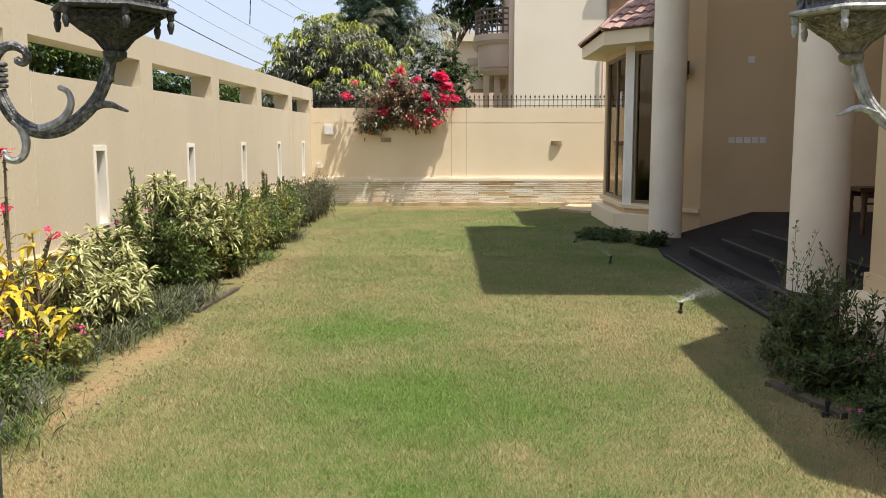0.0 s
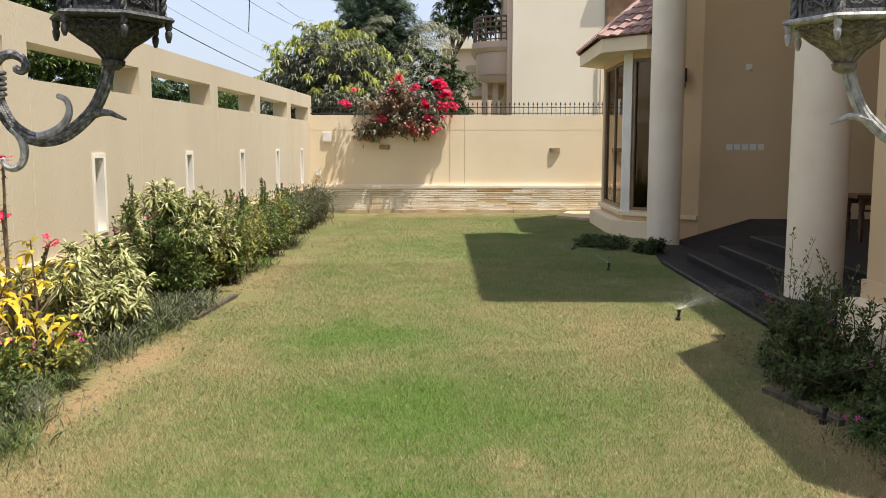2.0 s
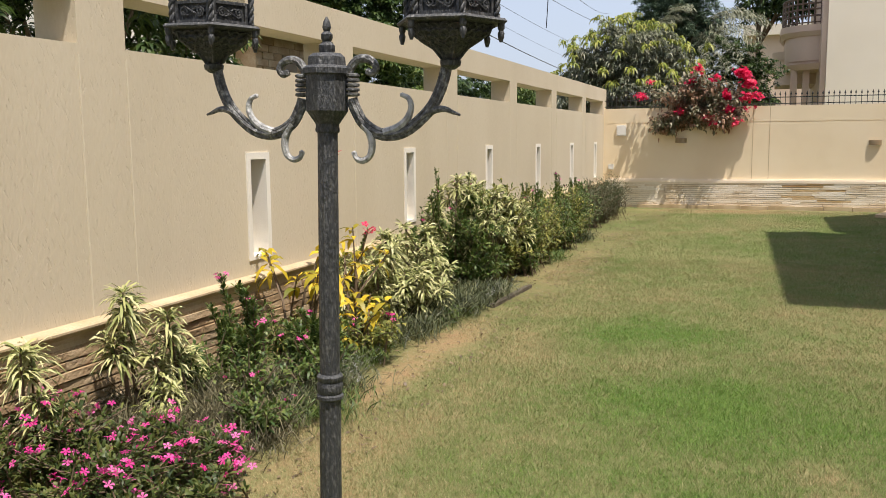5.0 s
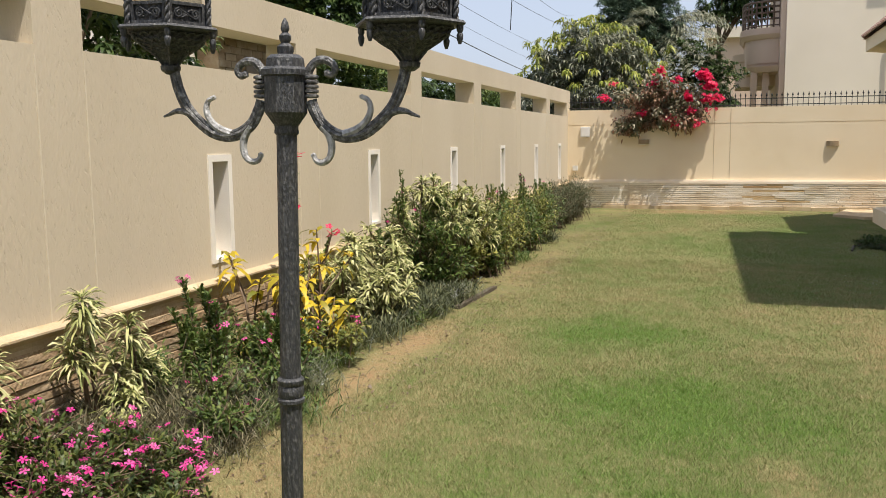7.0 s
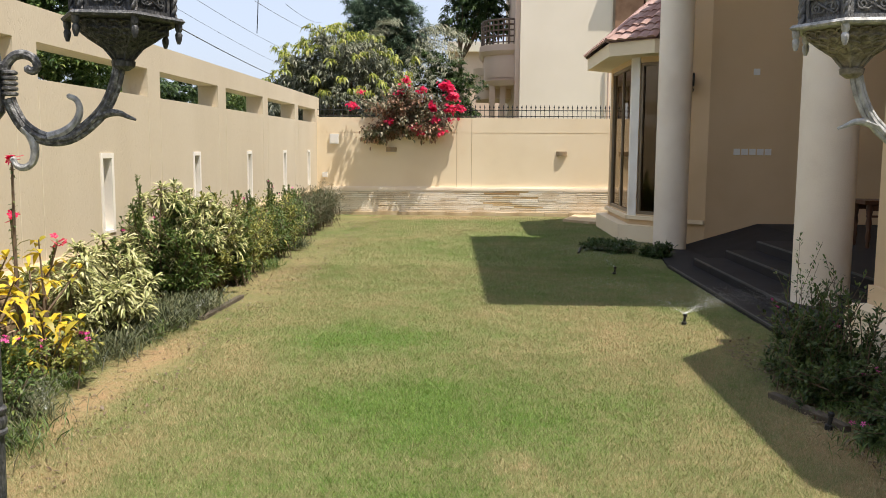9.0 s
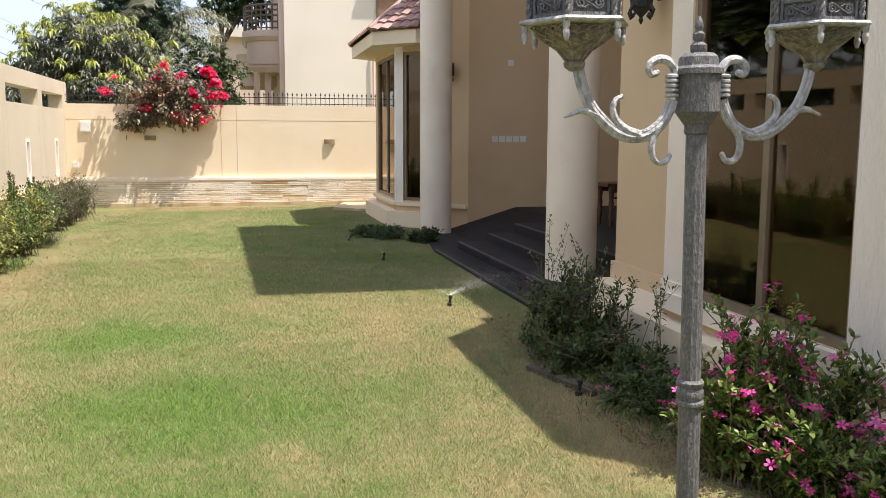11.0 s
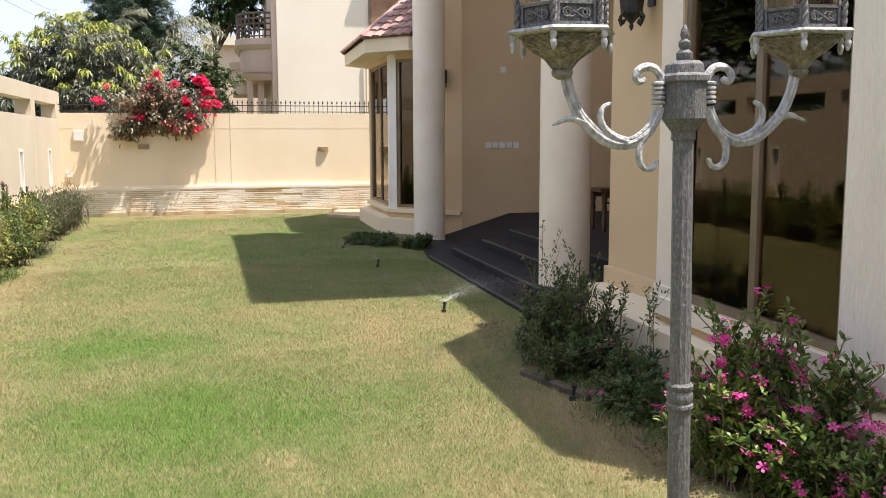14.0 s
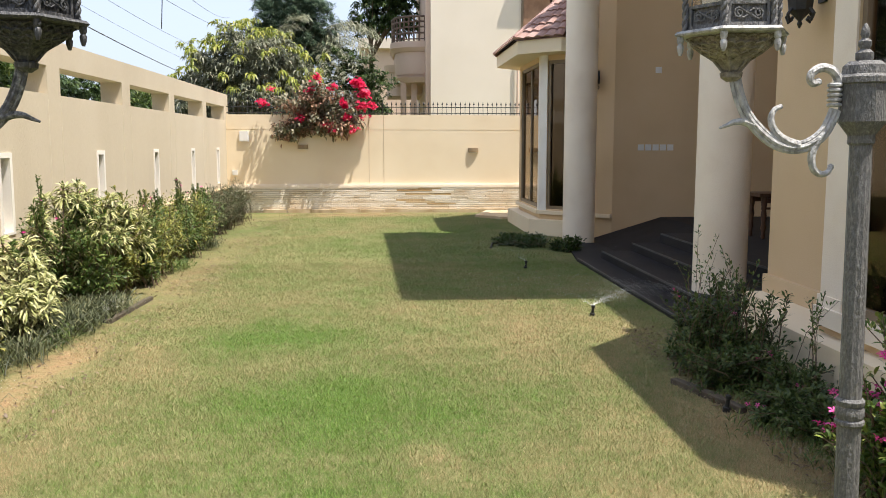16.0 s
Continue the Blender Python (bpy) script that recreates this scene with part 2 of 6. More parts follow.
def lathe(bm, profile, sides=24, x=0.0, y=0.0, flute=0.0):
    """Turn (radius, z) pairs round the upright through x, y."""
    rings = []
    for r, z in profile:
        rings.append([bm.verts.new((x + r * (1 - flute * (i % 2)) * math.cos(2 * math.pi * i / sides), y + r * (1 - flute * (i % 2)) * math.sin(2 * math.pi * i / sides), z)) for i in range(sides)])
    for a, b in zip(rings, rings[1:]):
        for i in range(sides):
            j = (i + 1) % sides
            bm.faces.new((a[i], a[j], b[j], b[i]))
    bm.faces.new(list(reversed(rings[0])))
    bm.faces.new(rings[-1])


def tube(bm, points, radii, sides=8):
    """A round rod along points; radii one number or one per point."""
    pts = [Vector(p) for p in points]
    if not isinstance(radii, (list, tuple)):
        radii = [radii] * len(pts)
    rings = []
    side = None
    for i, p in enumerate(pts):
        d = (pts[min(i + 1, len(pts) - 1)] - pts[max(i - 1, 0)]).normalized()
        if side is None:
            side = d.orthogonal().normalized()
        side = (side - d * side.dot(d)).normalized()
        up = d.cross(side)
        rings.append([bm.verts.new(p + radii[i] * (math.cos(2 * math.pi * k / sides) * side + math.sin(2 * math.pi * k / sides) * up)) for k in range(sides)])
    for a, b in zip(rings, rings[1:]):
        for k in range(sides):
            j = (k + 1) % sides
            bm.faces.new((a[k], a[j], b[j], b[k]))
    bm.faces.new(list(reversed(rings[0])))
    bm.faces.new(rings[-1])


def bevelled(bm, w=0.008, limit=30):
    edges = [e for e in bm.edges if len(e.link_faces) == 2 and e.calc_face_angle(0) > radians(limit)]
    bmesh.ops.bevel(bm, geom=edges, offset=w, segments=2, affect="EDGES", profile=0.6)


def part(name, bm, mat, parent=None, label="", smooth=False, kind=""):
    me = bpy.data.meshes.new(name)
    bm.normal_update()
    bm.to_mesh(me)
    bm.free()
    me.materials.append(mat)
    if smooth:
        me.polygons.foreach_set("use_smooth", [True] * len(me.polygons))
        me.set_sharp_from_angle(angle=radians(40))
    ob = new(name, me)
    if parent:
        ob.parent = parent
        ob.matrix_parent_inverse = parent.matrix_basis.inverted()
    return tagged(ob, label, kind=kind)


def share(name, me, parent, m):
    """One more piece on a shared mesh, at the pose m."""
    ob = new(name, me)
    ob.parent = parent
    ob.matrix_parent_inverse = parent.matrix_basis.inverted()
    ob.matrix_basis = m
    return ob


def base_of(name, place, label, category, group="", kind=""):
    ob = new(name)
    ob.empty_display_size = 0.2
    ob.matrix_basis = Matrix.Translation(place)
    return tagged(ob, label, category, group, kind)


def mesh_from(name, verts, faces, mat, parent=None, label="", kind=""):
    """Verts (n,3) array, faces (m,k) array of one size."""
    me = bpy.data.meshes.new(name)
    verts, faces = np.asarray(verts, dtype=np.float32), np.asarray(faces, dtype=np.int32)
    k = faces.shape[1]
    me.vertices.add(len(verts))
    me.vertices.foreach_set("co", verts.ravel())
    me.loops.add(faces.size)
    me.loops.foreach_set("vertex_index", faces.ravel())
    me.polygons.add(len(faces))
    me.polygons.foreach_set("loop_start", np.arange(len(faces), dtype=np.int32) * k)
    me.update(calc_edges=True)
    me.materials.append(mat)
    ob = new(name, me)
    if parent:
        ob.parent = parent
        ob.matrix_parent_inverse = parent.matrix_basis.inverted()
    return tagged(ob, label, kind=kind)


# ---- ground ----
LEFT, BACK = -4.42, 22.7


def lawn_material(name, tones, rough, per_blade):
    """Patchy lawn: lush spots where water falls, straw tones towards the beds."""
    m = bpy.data.materials.new(name)
    m.use_nodes = True
    nt = m.node_tree
    b = nt.nodes["Principled BSDF"]
    geo = nt.nodes.new("ShaderNodeNewGeometry")

    def math_node(op, a, c, d=None):
        n = nt.nodes.new("ShaderNodeMath")
        n.operation = op
        for i, v in enumerate((a, c, d)):
            if v is None:
                continue
            if isinstance(v, (int, float)):
                n.inputs[i].default_value = v
            else:
                nt.links.new(v, n.inputs[i])
        return n.outputs[0]

    def noise_at(scale, weight, detail=4):
        n = nt.nodes.new("ShaderNodeTexNoise")
        n.inputs["Scale"].default_value, n.inputs["Detail"].default_value = scale, detail
        nt.links.new(geo.outputs["Position"], n.inputs[0])
        return math_node("MULTIPLY", math_node("SUBTRACT", n.outputs[0], 0.5), weight)

    def spot(x, y, r, sx=1.0):
        sub = nt.nodes.new("ShaderNodeVectorMath")
        sub.operation = "SUBTRACT"
        sub.inputs[1].default_value = (x, y, 0)
        nt.links.new(geo.outputs["Position"], sub.inputs[0])
        mul = nt.nodes.new("ShaderNodeVectorMath")
        mul.operation = "MULTIPLY"
        mul.inputs[1].default_value = (1 / (r * sx), 1 / r, 0)
        nt.links.new(sub.outputs[0], mul.inputs[0])
        le = nt.nodes.new("ShaderNodeVectorMath")
        le.operation = "LENGTH"
        nt.links.new(mul.outputs[0], le.inputs[0])
        rng = nt.nodes.new("ShaderNodeMapRange")
        rng.interpolation_type = "SMOOTHSTEP"
        rng.inputs[1].default_value, rng.inputs[2].default_value = 1.0, 0.0
        nt.links.new(le.outputs["Value"], rng.inputs[0])
        return rng.outputs[0]

    total = math_node("ADD", 0.60, noise_at(0.45, 0.75))
    total = math_node("ADD", total, noise_at(1.9, 0.62))
    total = math_node("ADD", total, noise_at(11.0, 0.66))
    total = math_node("ADD", total, noise_at(55.0, 0.46, 2))
    for x, y, r, sx, w in ((-0.75, 6.0, 1.5, 0.9, 0.42), (-1.55, 7.9, 1.1, 1.2, 0.42), (-1.0, 4.3, 1.6, 1.0, 0.24), (0.35, 5.6, 1.3, 1.0, 0.16), (0.8, 14.0, 6.0, 0.5, 0.10), (0.2, 19.0, 4.0, 0.9, 0.08),
                           (-3.08, 7.2, 1.9, 0.22, -0.50), (-3.05, 5.7, 1.2, 0.30, -0.36), (-2.4, 7.4, 2.4, 0.35, -0.18), (-2.7, 4.6, 2.2, 0.36, -0.26), (-3.0, 12.0, 3.0, 0.22, -0.28), (1.1, 5.6, 3.4, 0.35, -0.10), (1.9, 5.0, 1.8, 0.40, -0.40), (-1.2, 21.8, 1.3, 3.0, -0.40), (-0.25, 4.9, 0.30, 1.2, -0.30), (0.9, 8.4, 2.4, 0.7, -0.14), (0.2, 3.2, 1.6, 1.6, 0.10)):
        total = math_node("MULTIPLY_ADD", spot(x, y, r, sx), w, total)
    if per_blade:
        total = math_node("ADD", total, math_node("MULTIPLY", math_node("SUBTRACT", geo.outputs["Random Per Island"], 0.5), per_blade))
    ramp = nt.nodes.new("ShaderNodeValToRGB")
    el = ramp.color_ramp.elements
    for i, (at, c) in enumerate(tones):
        e = el[i] if i < 2 else el.new(at)
        e.position, e.color = at, (*c, 1)
    nt.links.new(total, ramp.inputs[0])
    nt.links.new(ramp.outputs[0], b.inputs["Base Color"])
    b.inputs["Roughness"].default_value, b.inputs["Specular IOR Level"].default_value = rough, 0.2
    if not per_blade:
        lump = nt.nodes.new("ShaderNodeTexNoise")
        lump.inputs["Scale"].default_value, lump.inputs["Detail"].default_value = 38, 6
        nt.links.new(geo.outputs["Position"], lump.inputs[0])
        bp = nt.nodes.new("ShaderNodeBump")
        bp.inputs["Strength"].default_value, bp.inputs["Distance"].default_value = 0.9, 0.03
        nt.links.new(lump.outputs[0], bp.inputs["Height"])
        nt.links.new(bp.outputs[0], b.inputs["Normal"])
    return m


M_SOIL = lawn_material("lawn_soil", [(0.0, (0.29, 0.19, 0.10)), (0.22, (0.265, 0.20, 0.10)), (0.46, (0.19, 0.175, 0.075)), (0.72, (0.13, 0.15, 0.052)), (0.95, (0.07, 0.125, 0.024))], 0.95, 0)
M_GRASS = lawn_material("grass_blades", [(0.0, (0.44, 0.325, 0.185)), (0.24, (0.40, 0.33, 0.18)), (0.48, (0.30, 0.29, 0.14)), (0.70, (0.225, 0.25, 0.105)), (0.97, (0.165, 0.26, 0.055))], 0.6, 0.62)
bm = bmesh.new()
box(bm, -400, 400, -400, 400, -1.0, 0.0)
tagged(part("ground", bm, M_SOIL), "sunlit garden soil under the lawn", "ground", kind="structure")

rng = np.random.default_rng(5)


def blades(n, y0, y1, tall, wide):
    """Random grass blades between the beds, thinner towards their edges."""
    x, y = rng.uniform(-3.4, 2.7, n), rng.uniform(y0, y1, n)
    wob = 0.18 * np.sin(y * 1.7) + 0.12 * np.sin(y * 4.1 + 1)
    keep = np.clip((x + 3.14 + wob) / 0.45, 0, 1) * np.clip((2.02 + wob * 0.5 + np.where(y > 8.2, 0.55, 0) - x) / 0.55, 0, 1) * np.clip((22.45 - y) / 0.5, 0, 1)
    clump = 0.55 + 0.45 * np.sin(x * 7.3 + 3 * np.sin(y * 2.1)) * np.sin(y * 6.1 + 2 * np.sin(x * 3.3))
    ok = rng.random(n) < keep * (0.45 + 0.55 * clump)
    x, y = x[ok], y[ok]
    n = len(x)
    h, a = tall * rng.uniform(0.45, 1.2, n), rng.uniform(0, 2 * np.pi, n)
    lean = h * rng.uniform(0.2, 1.1, n)
    b = rng.uniform(0, 2 * np.pi, n)
    w = wide * rng.uniform(0.6, 1.3, n)
    p0 = np.stack([x - w * np.cos(a), y - w * np.sin(a), np.zeros(n)], 1)
    p1 = np.stack([x + w * np.cos(a), y + w * np.sin(a), np.zeros(n)], 1)
    p2 = np.stack([x + lean * np.cos(b), y + lean * np.sin(b), h], 1)
    return np.stack([p0, p1, p2], 1).reshape(-1, 3)


V = np.concatenate([blades(170000, -2.9, 1.6, 0.026, 0.0026), blades(520000, 1.6, 5.2, 0.026, 0.0015), blades(300000, 5.2, 7.5, 0.024, 0.0018), blades(400000, 7.5, 13.0, 0.019, 0.0026), blades(220000, 13.0, 22.6, 0.016, 0.0042)])
tagged(mesh_from("grass", V, np.arange(len(V)).reshape(-1, 3), M_GRASS), "short patchy lawn grass, green and straw coloured", "grass", kind="stuff")
# ---- boundary wall beside the flower bed ----
WALL_TOP, OPEN_LO, OPEN_HI = 2.99, 2.34, 2.675
PIERS = [(-1.4, -0.98), (1.5, 1.92), (4.40, 4.82), (7.73, 8.15), (10.89, 11.31), (13.89, 14.31), (16.85, 17.25), (19.87, 20.27)]
NICHES = [-0.05, 3.05, 6.16, 9.42, 12.56, 15.58, 18.56, 21.33]
NW, NZ0, NZ1, THICK = 0.34, 0.79, 1.66, 0.32
wall_left = tagged(new("wall_west"), "beige raked-stucco boundary wall with a row of slot openings", "boundary wall", kind="structure")
bm = bmesh.new()
edge = -3.0
for y in NICHES + [22.7]:
    box(bm, LEFT - THICK, LEFT, edge, y, 0, OPEN_LO)
    if y < 22.6:
        box(bm, LEFT - THICK, LEFT, y, y + NW, 0, NZ0)
        box(bm, LEFT - THICK, LEFT, y, y + NW, NZ1, OPEN_LO)
        box(bm, LEFT - THICK, LEFT - 0.22, y, y + NW, NZ0, NZ1)
    edge = y + NW
for a, b in PIERS + [(-3.0, -2.6), (22.5, 23.0)]:
    box(bm, LEFT - THICK, LEFT, a, b, OPEN_LO, OPEN_HI)
box(bm, LEFT - THICK, LEFT, -3.0, 23.0, OPEN_HI, WALL_TOP)
box(bm, LEFT - THICK, LEFT, 22.7, 23.0, 0, OPEN_LO)
bmesh.ops.remove_doubles(bm, verts=bm.verts, dist=0.0005)
part("wall_body", bm, M_WALL, wall_left)
for i, (a, b) in enumerate(PIERS):
    for y in (a, b):
        bm = bmesh.new()
        box(bm, LEFT, LEFT + 0.004, y - 0.006, y + 0.006, 0.66, OPEN_LO - 0.06)
        part("joint_strip", bm, M_JOINT, wall_left)
for y in NICHES:
    bm = bmesh.new()
    f = 0.055
    for a, b, c, d in ((y, y + f, NZ0, NZ1), (y + NW - f, y + NW, NZ0, NZ1), (y + f, y + NW - f, NZ1 - f, NZ1), (y + f, y + NW - f, NZ0, NZ0 + 0.03)):
        box(bm, LEFT - 0.21, LEFT + 0.012, a, b, c, d)
    box(bm, LEFT - 0.218, LEFT - 0.20, y + f, y + NW - f, NZ0 + 0.03, NZ1 - f)
    part("niche_frame", bm, M_WHITE, wall_left, "white painted slot niche frame")
bm = bmesh.new()
prof = [(0.0, 0.545), (0.045, 0.545), (0.048, 0.575), (0.058, 0.605), (0.078, 0.628), (0.088, 0.640), (0.088, 0.653), (0.075, 0.664), (0.0, 0.674)]
lo = [bm.verts.new((LEFT + a, -3.0, z)) for a, z in prof]
hi = [bm.verts.new((LEFT + a, 22.7, z)) for a, z in prof]
for i in range(len(prof) - 1):
    bm.faces.new((lo[i], lo[i + 1], hi[i + 1], hi[i]))
part("ledge_moulding", bm, M_LEDGE, wall_left, "cream stone ledge moulding", smooth=False)
bm = bmesh.new()
box(bm, LEFT, LEFT + 0.03, -3.0, 22.7, -0.05, 0.545)
part("mortar_bed", bm, M_MORTAR, wall_left)
bm = bmesh.new()
box(bm, LEFT + 0.03, LEFT + 0.045, -3.0, 22.7, 0.50, 0.545)
part("cap_course", bm, M_STONE, wall_left, "brown stone cap course")

# ---- wall at the end of the garden ----
wall_back = tagged(new("wall_north"), "cream stucco end wall with a stacked stone base", "boundary wall", kind="structure")
bm = bmesh.new()
box(bm, LEFT, 9.0, BACK, BACK + 0.25, 0, 2.10)
box(bm, LEFT, 9.0, BACK + 0.012, BACK + 0.25, 2.10, 2.118)
box(bm, LEFT, 9.0, BACK, BACK + 0.25, 2.118, 2.49)
part("wall_body", bm, M_BACK, wall_back)
for x in (-0.82, -0.44):
    bm = bmesh.new()
    box(bm, x - 0.006, x + 0.006, BACK - 0.004, BACK, 0.73, 2.47)
    part("joint_strip", bm, M_LEDGE, wall_back)
bm = bmesh.new()
box(bm, LEFT + 0.12, 9.0, BACK - 0.10, BACK, 0.64, 0.70)
box(bm, LEFT + 0.12, 9.0, BACK - 0.07, BACK, 0.70, 0.73)
part("ledge_moulding", bm, M_COLUMN, wall_back, "cream stone ledge moulding")
bm = bmesh.new()
box(bm, LEFT + 0.05, 9.0, BACK - 0.07, BACK, -0.05, 0.64)
part("mortar_bed", bm, M_MORTAR, wall_back)
bm = bmesh.new()
for i in range(14):
    x = LEFT + 0.9 + i * 0.62
    box(bm, x, x + 0.61, BACK - 0.17 - 0.01 * (i % 3), BACK - 0.07, -0.02, 0.085 + 0.012 * (i % 2))
bevelled(bm, 0.01)
part("kerb_stone", bm, M_LEDGE, wall_back, "low rough kerb of pale stone", kind="stuff")

# plain wall that closes the garden behind the path
bm = bmesh.new()
box(bm, LEFT - THICK, 5.0, -3.25, -3.0, 0, 2.98)
tagged(part("wall_south", bm, M_WALL), "plain beige stucco wall closing the garden", "boundary wall", kind="structure")

# ---- iron fence on the end wall ----
fence = base_of("fence", (0, BACK + 0.12, 2.49), "black iron fence with spear tops on the wall", "fence")
bm = bmesh.new()
box(bm, LEFT, 9.0, BACK + 0.11, BACK + 0.13, 2.53, 2.55)
part("rail", bm, M_IRON, fence)
bm = bmesh.new()
box(bm, LEFT, 9.0, BACK + 0.11, BACK + 0.13, 2.68, 2.70)
part("rail", bm, M_IRON, fence)
bm = bmesh.new()
lathe(bm, [(0.007, 0), (0.007, 0.25), (0.02, 0.265), (0.02, 0.285), (0.012, 0.30), (0.002, 0.34)], 8)
bar = part("bar", bm, M_IRON, fence)
bar.matrix_basis = Matrix.Translation((LEFT + 0.06, BACK + 0.12, 2.49))
for i in range(1, 70):
    share("bar", bar.data, fence, Matrix.Translation((LEFT + 0.06 + 0.118 * i, BACK + 0.12, 2.49)) @ pose(0, 0, 0, random.uniform(-1, 1), random.uniform(-1.5, 1.5), 0))

# ---- the house ----
FAR = [(3.75, 15.95), (2.6, 17.1), (2.6, 19.7), (3.4, 20.5), (9.0, 20.5)]
NEAR = [(9.0, 8.25), (3.25, 8.25), (3.25, 6.85), (2.85, 6.45), (2.85, 3.82), (4.42, 2.25), (4.42, -3.0)]
SILL, HEAD = 0.56, 3.25
house = tagged(new("house"), "two-storey beige villa with bay windows, columns and a raised porch", "house", kind="structure")


def window(parent, p, q, z0, z1, lights=2, curtain=True, glass=M_GLASS):
    """A bronze window with its lights on the line p to q, the outside to the right of that way."""
    p, q = Vector(p), Vector(q)
    d = (q - p).normalized()
    n = (q - p).length
    bm = bmesh.new()
    f = 0.06
    slab(bm, p, p + d * f, z0, z1, -0.02, 0.09)
    slab(bm, q - d * f, q, z0, z1, -0.02, 0.09)
    slab(bm, p + d * f, q - d * f, z0, z0 + f, -0.02, 0.09)
    slab(bm, p + d * f, q - d * f, z1 - f, z1, -0.02, 0.09)
    for i in range(1, lights):
        c = p + d * (n * i / lights)
        slab(bm, c - d * 0.035, c + d * 0.035, z0 + f, z1 - f, -0.03, 0.085)
    win = part("window", bm, M_FRAME, parent, "bronze aluminium window frame")
    for i in range(lights):
        a, b = p + d * (n * i / lights + 0.03), p + d * (n * (i + 1) / lights - 0.03)
        bm = bmesh.new()
        slab(bm, a, b, z0 + f - 0.01, z1 - f + 0.01, -0.058, 0.064)
        pane = part("pane", bm, glass, win, "dark tinted glass pane")
        pane.visible_shadow = False
    if curtain:
        bm = bmesh.new()
        k = int(n / 0.03)
        side = Vector((-d.y, d.x))
        row = []
        for i in range(k + 1):
            c = p + d * (n * i / k) + side * (0.30 + 0.025 * math.sin(i * 1.1) + 0.012 * math.sin(i * 0.37))
            row.append((bm.verts.new((c.x, c.y, z0)), bm.verts.new((c.x, c.y, z1))))
        for a, b in zip(row, row[1:]):
            bm.faces.new((a[0], b[0], b[1], a[1]))
        part("curtain", bm, M_CURTAIN, win, "brown drawn curtain")
    return win


def along(p, q, s):
    p, q = Vector(p), Vector(q)
    return p + (q - p).normalized() * s


def pierced(bm, p, q, z1, s0, s1, lo, hi, th=0.22):
    """A wall on the line p to q with one opening from s0 to s1."""
    e = (Vector(q) - Vector(p)).length
    slab(bm, p, along(p, q, s0), 0, z1, 0, th)
    slab(bm, along(p, q, s1), q, 0, z1, 0, th)
    slab(bm, along(p, q, s0), along(p, q, s1), 0, lo, 0, th)
    slab(bm, along(p, q, s0), along(p, q, s1), hi, z1, 0, th)


UPPER = 8.3
# far bay, its faces run away from the porch wall
Q = list(reversed(FAR))
bm = bmesh.new()
slab(bm, Q[0], Q[1], 0, 5.2, 0, 0.22)
part("wall", bm, M_HOUSE, house, "beige stucco wall of the far bay and porch")
bm = bmesh.new()
pierced(bm, Q[1], Q[2], 3.6, 0.15, 0.98, 0.5, 3.35)
part("wall", bm, M_HOUSE, house, "beige stucco wall of the far bay and porch")
bm = bmesh.new()
pierced(bm, Q[2], Q[3], 3.6, 0.2, 2.44, 0.5, 3.35)
part("wall", bm, M_HOUSE, house, "beige stucco wall of the far bay and porch")
bm = bmesh.new()
pierced(bm, Q[3], Q[4], 3.6, 0.16, 1.0, 0.5, 3.35)
part("wall", bm, M_HOUSE, house, "beige stucco wall of the far bay and porch")
bm = bmesh.new()
slab(bm, (3.4, 20.5), (3.4, 16.3), 3.6, 5.2, 0, 0.22)
part("wall", bm, M_HOUSE, house, "beige stucco wall of the far bay and porch")
bm = bmesh.new()
slab(bm, (3.4, 16.3), Q[4], 3.6, 5.2, 0, 0.22)
part("wall", bm, M_HOUSE, house, "beige stucco wall of the far bay and porch")
bm = bmesh.new()
slab(bm, (3.75, 15.95), (9.0, 15.95), 0, UPPER, 0, 0.22)
part("wall", bm, M_HOUSE, house, "beige stucco wall of the far bay and porch")
window(house, along(Q[1], Q[2], 0.15), along(Q[1], Q[2], 0.98), 0.5, 3.35, 1, False, M_GLASS_DARK)
window(house, along(Q[2], Q[3], 0.2), along(Q[2], Q[3], 2.44), 0.5, 3.35, 2, False, M_GLASS_DARK)
window(house, along(Q[3], Q[4], 0.16), along(Q[3], Q[4], 1.0), 0.5, 3.35, 1, False, M_GLASS_DARK)
bm = bmesh.new()
slab(bm, along(Q[2], Q[3], 2.44), Q[3], 0.47, 3.45, 0.012, 0)
slab(bm, Q[3], along(Q[3], Q[4], 0.16), 0.47, 3.45, 0.012, 0)
part("corner_pier", bm, M_WHITE, house, "white painted corner pier")
bm = bmesh.new()
for a, b in zip(Q[1:4], Q[2:5]):
    slab(bm, a, b, 0.40, 0.47, 0.07, 0)
part("sill", bm, M_BACK, house, "cream window sill band")
bm = bmesh.new()
prism(bm, [(2.38, 17.0), (3.05, 16.33), (3.4, 16.3), (3.4, 20.4), (2.9, 20.4), (2.38, 19.9)], -0.02, 0.30)
bevelled(bm, 0.012)
part("plinth", bm, M_BACK, house, "projecting beige plinth of the bay")
# eave and tiled roof of the far bay
EAVE = [(2.8, 16.19), (2.1, 16.89), (2.1, 19.9), (3.2, 21.0)]
bm = bmesh.new()
prism(bm, [(3.38, 16.32), (3.38, 21.0)] + list(reversed(EAVE)), 3.45, 3.70)
part("eave", bm, M_BACK, house, "cream eave fascia and soffit")
bm = bmesh.new()
ROOF = [(3.42, 16.4, 4.85), (3.5, 17.4, 4.95), (3.5, 19.3, 4.95), (3.9, 20.8, 4.95)]
OVER = [(2.83, 16.12), (2.05, 16.86), (2.05, 19.93), (3.25, 21.1)]


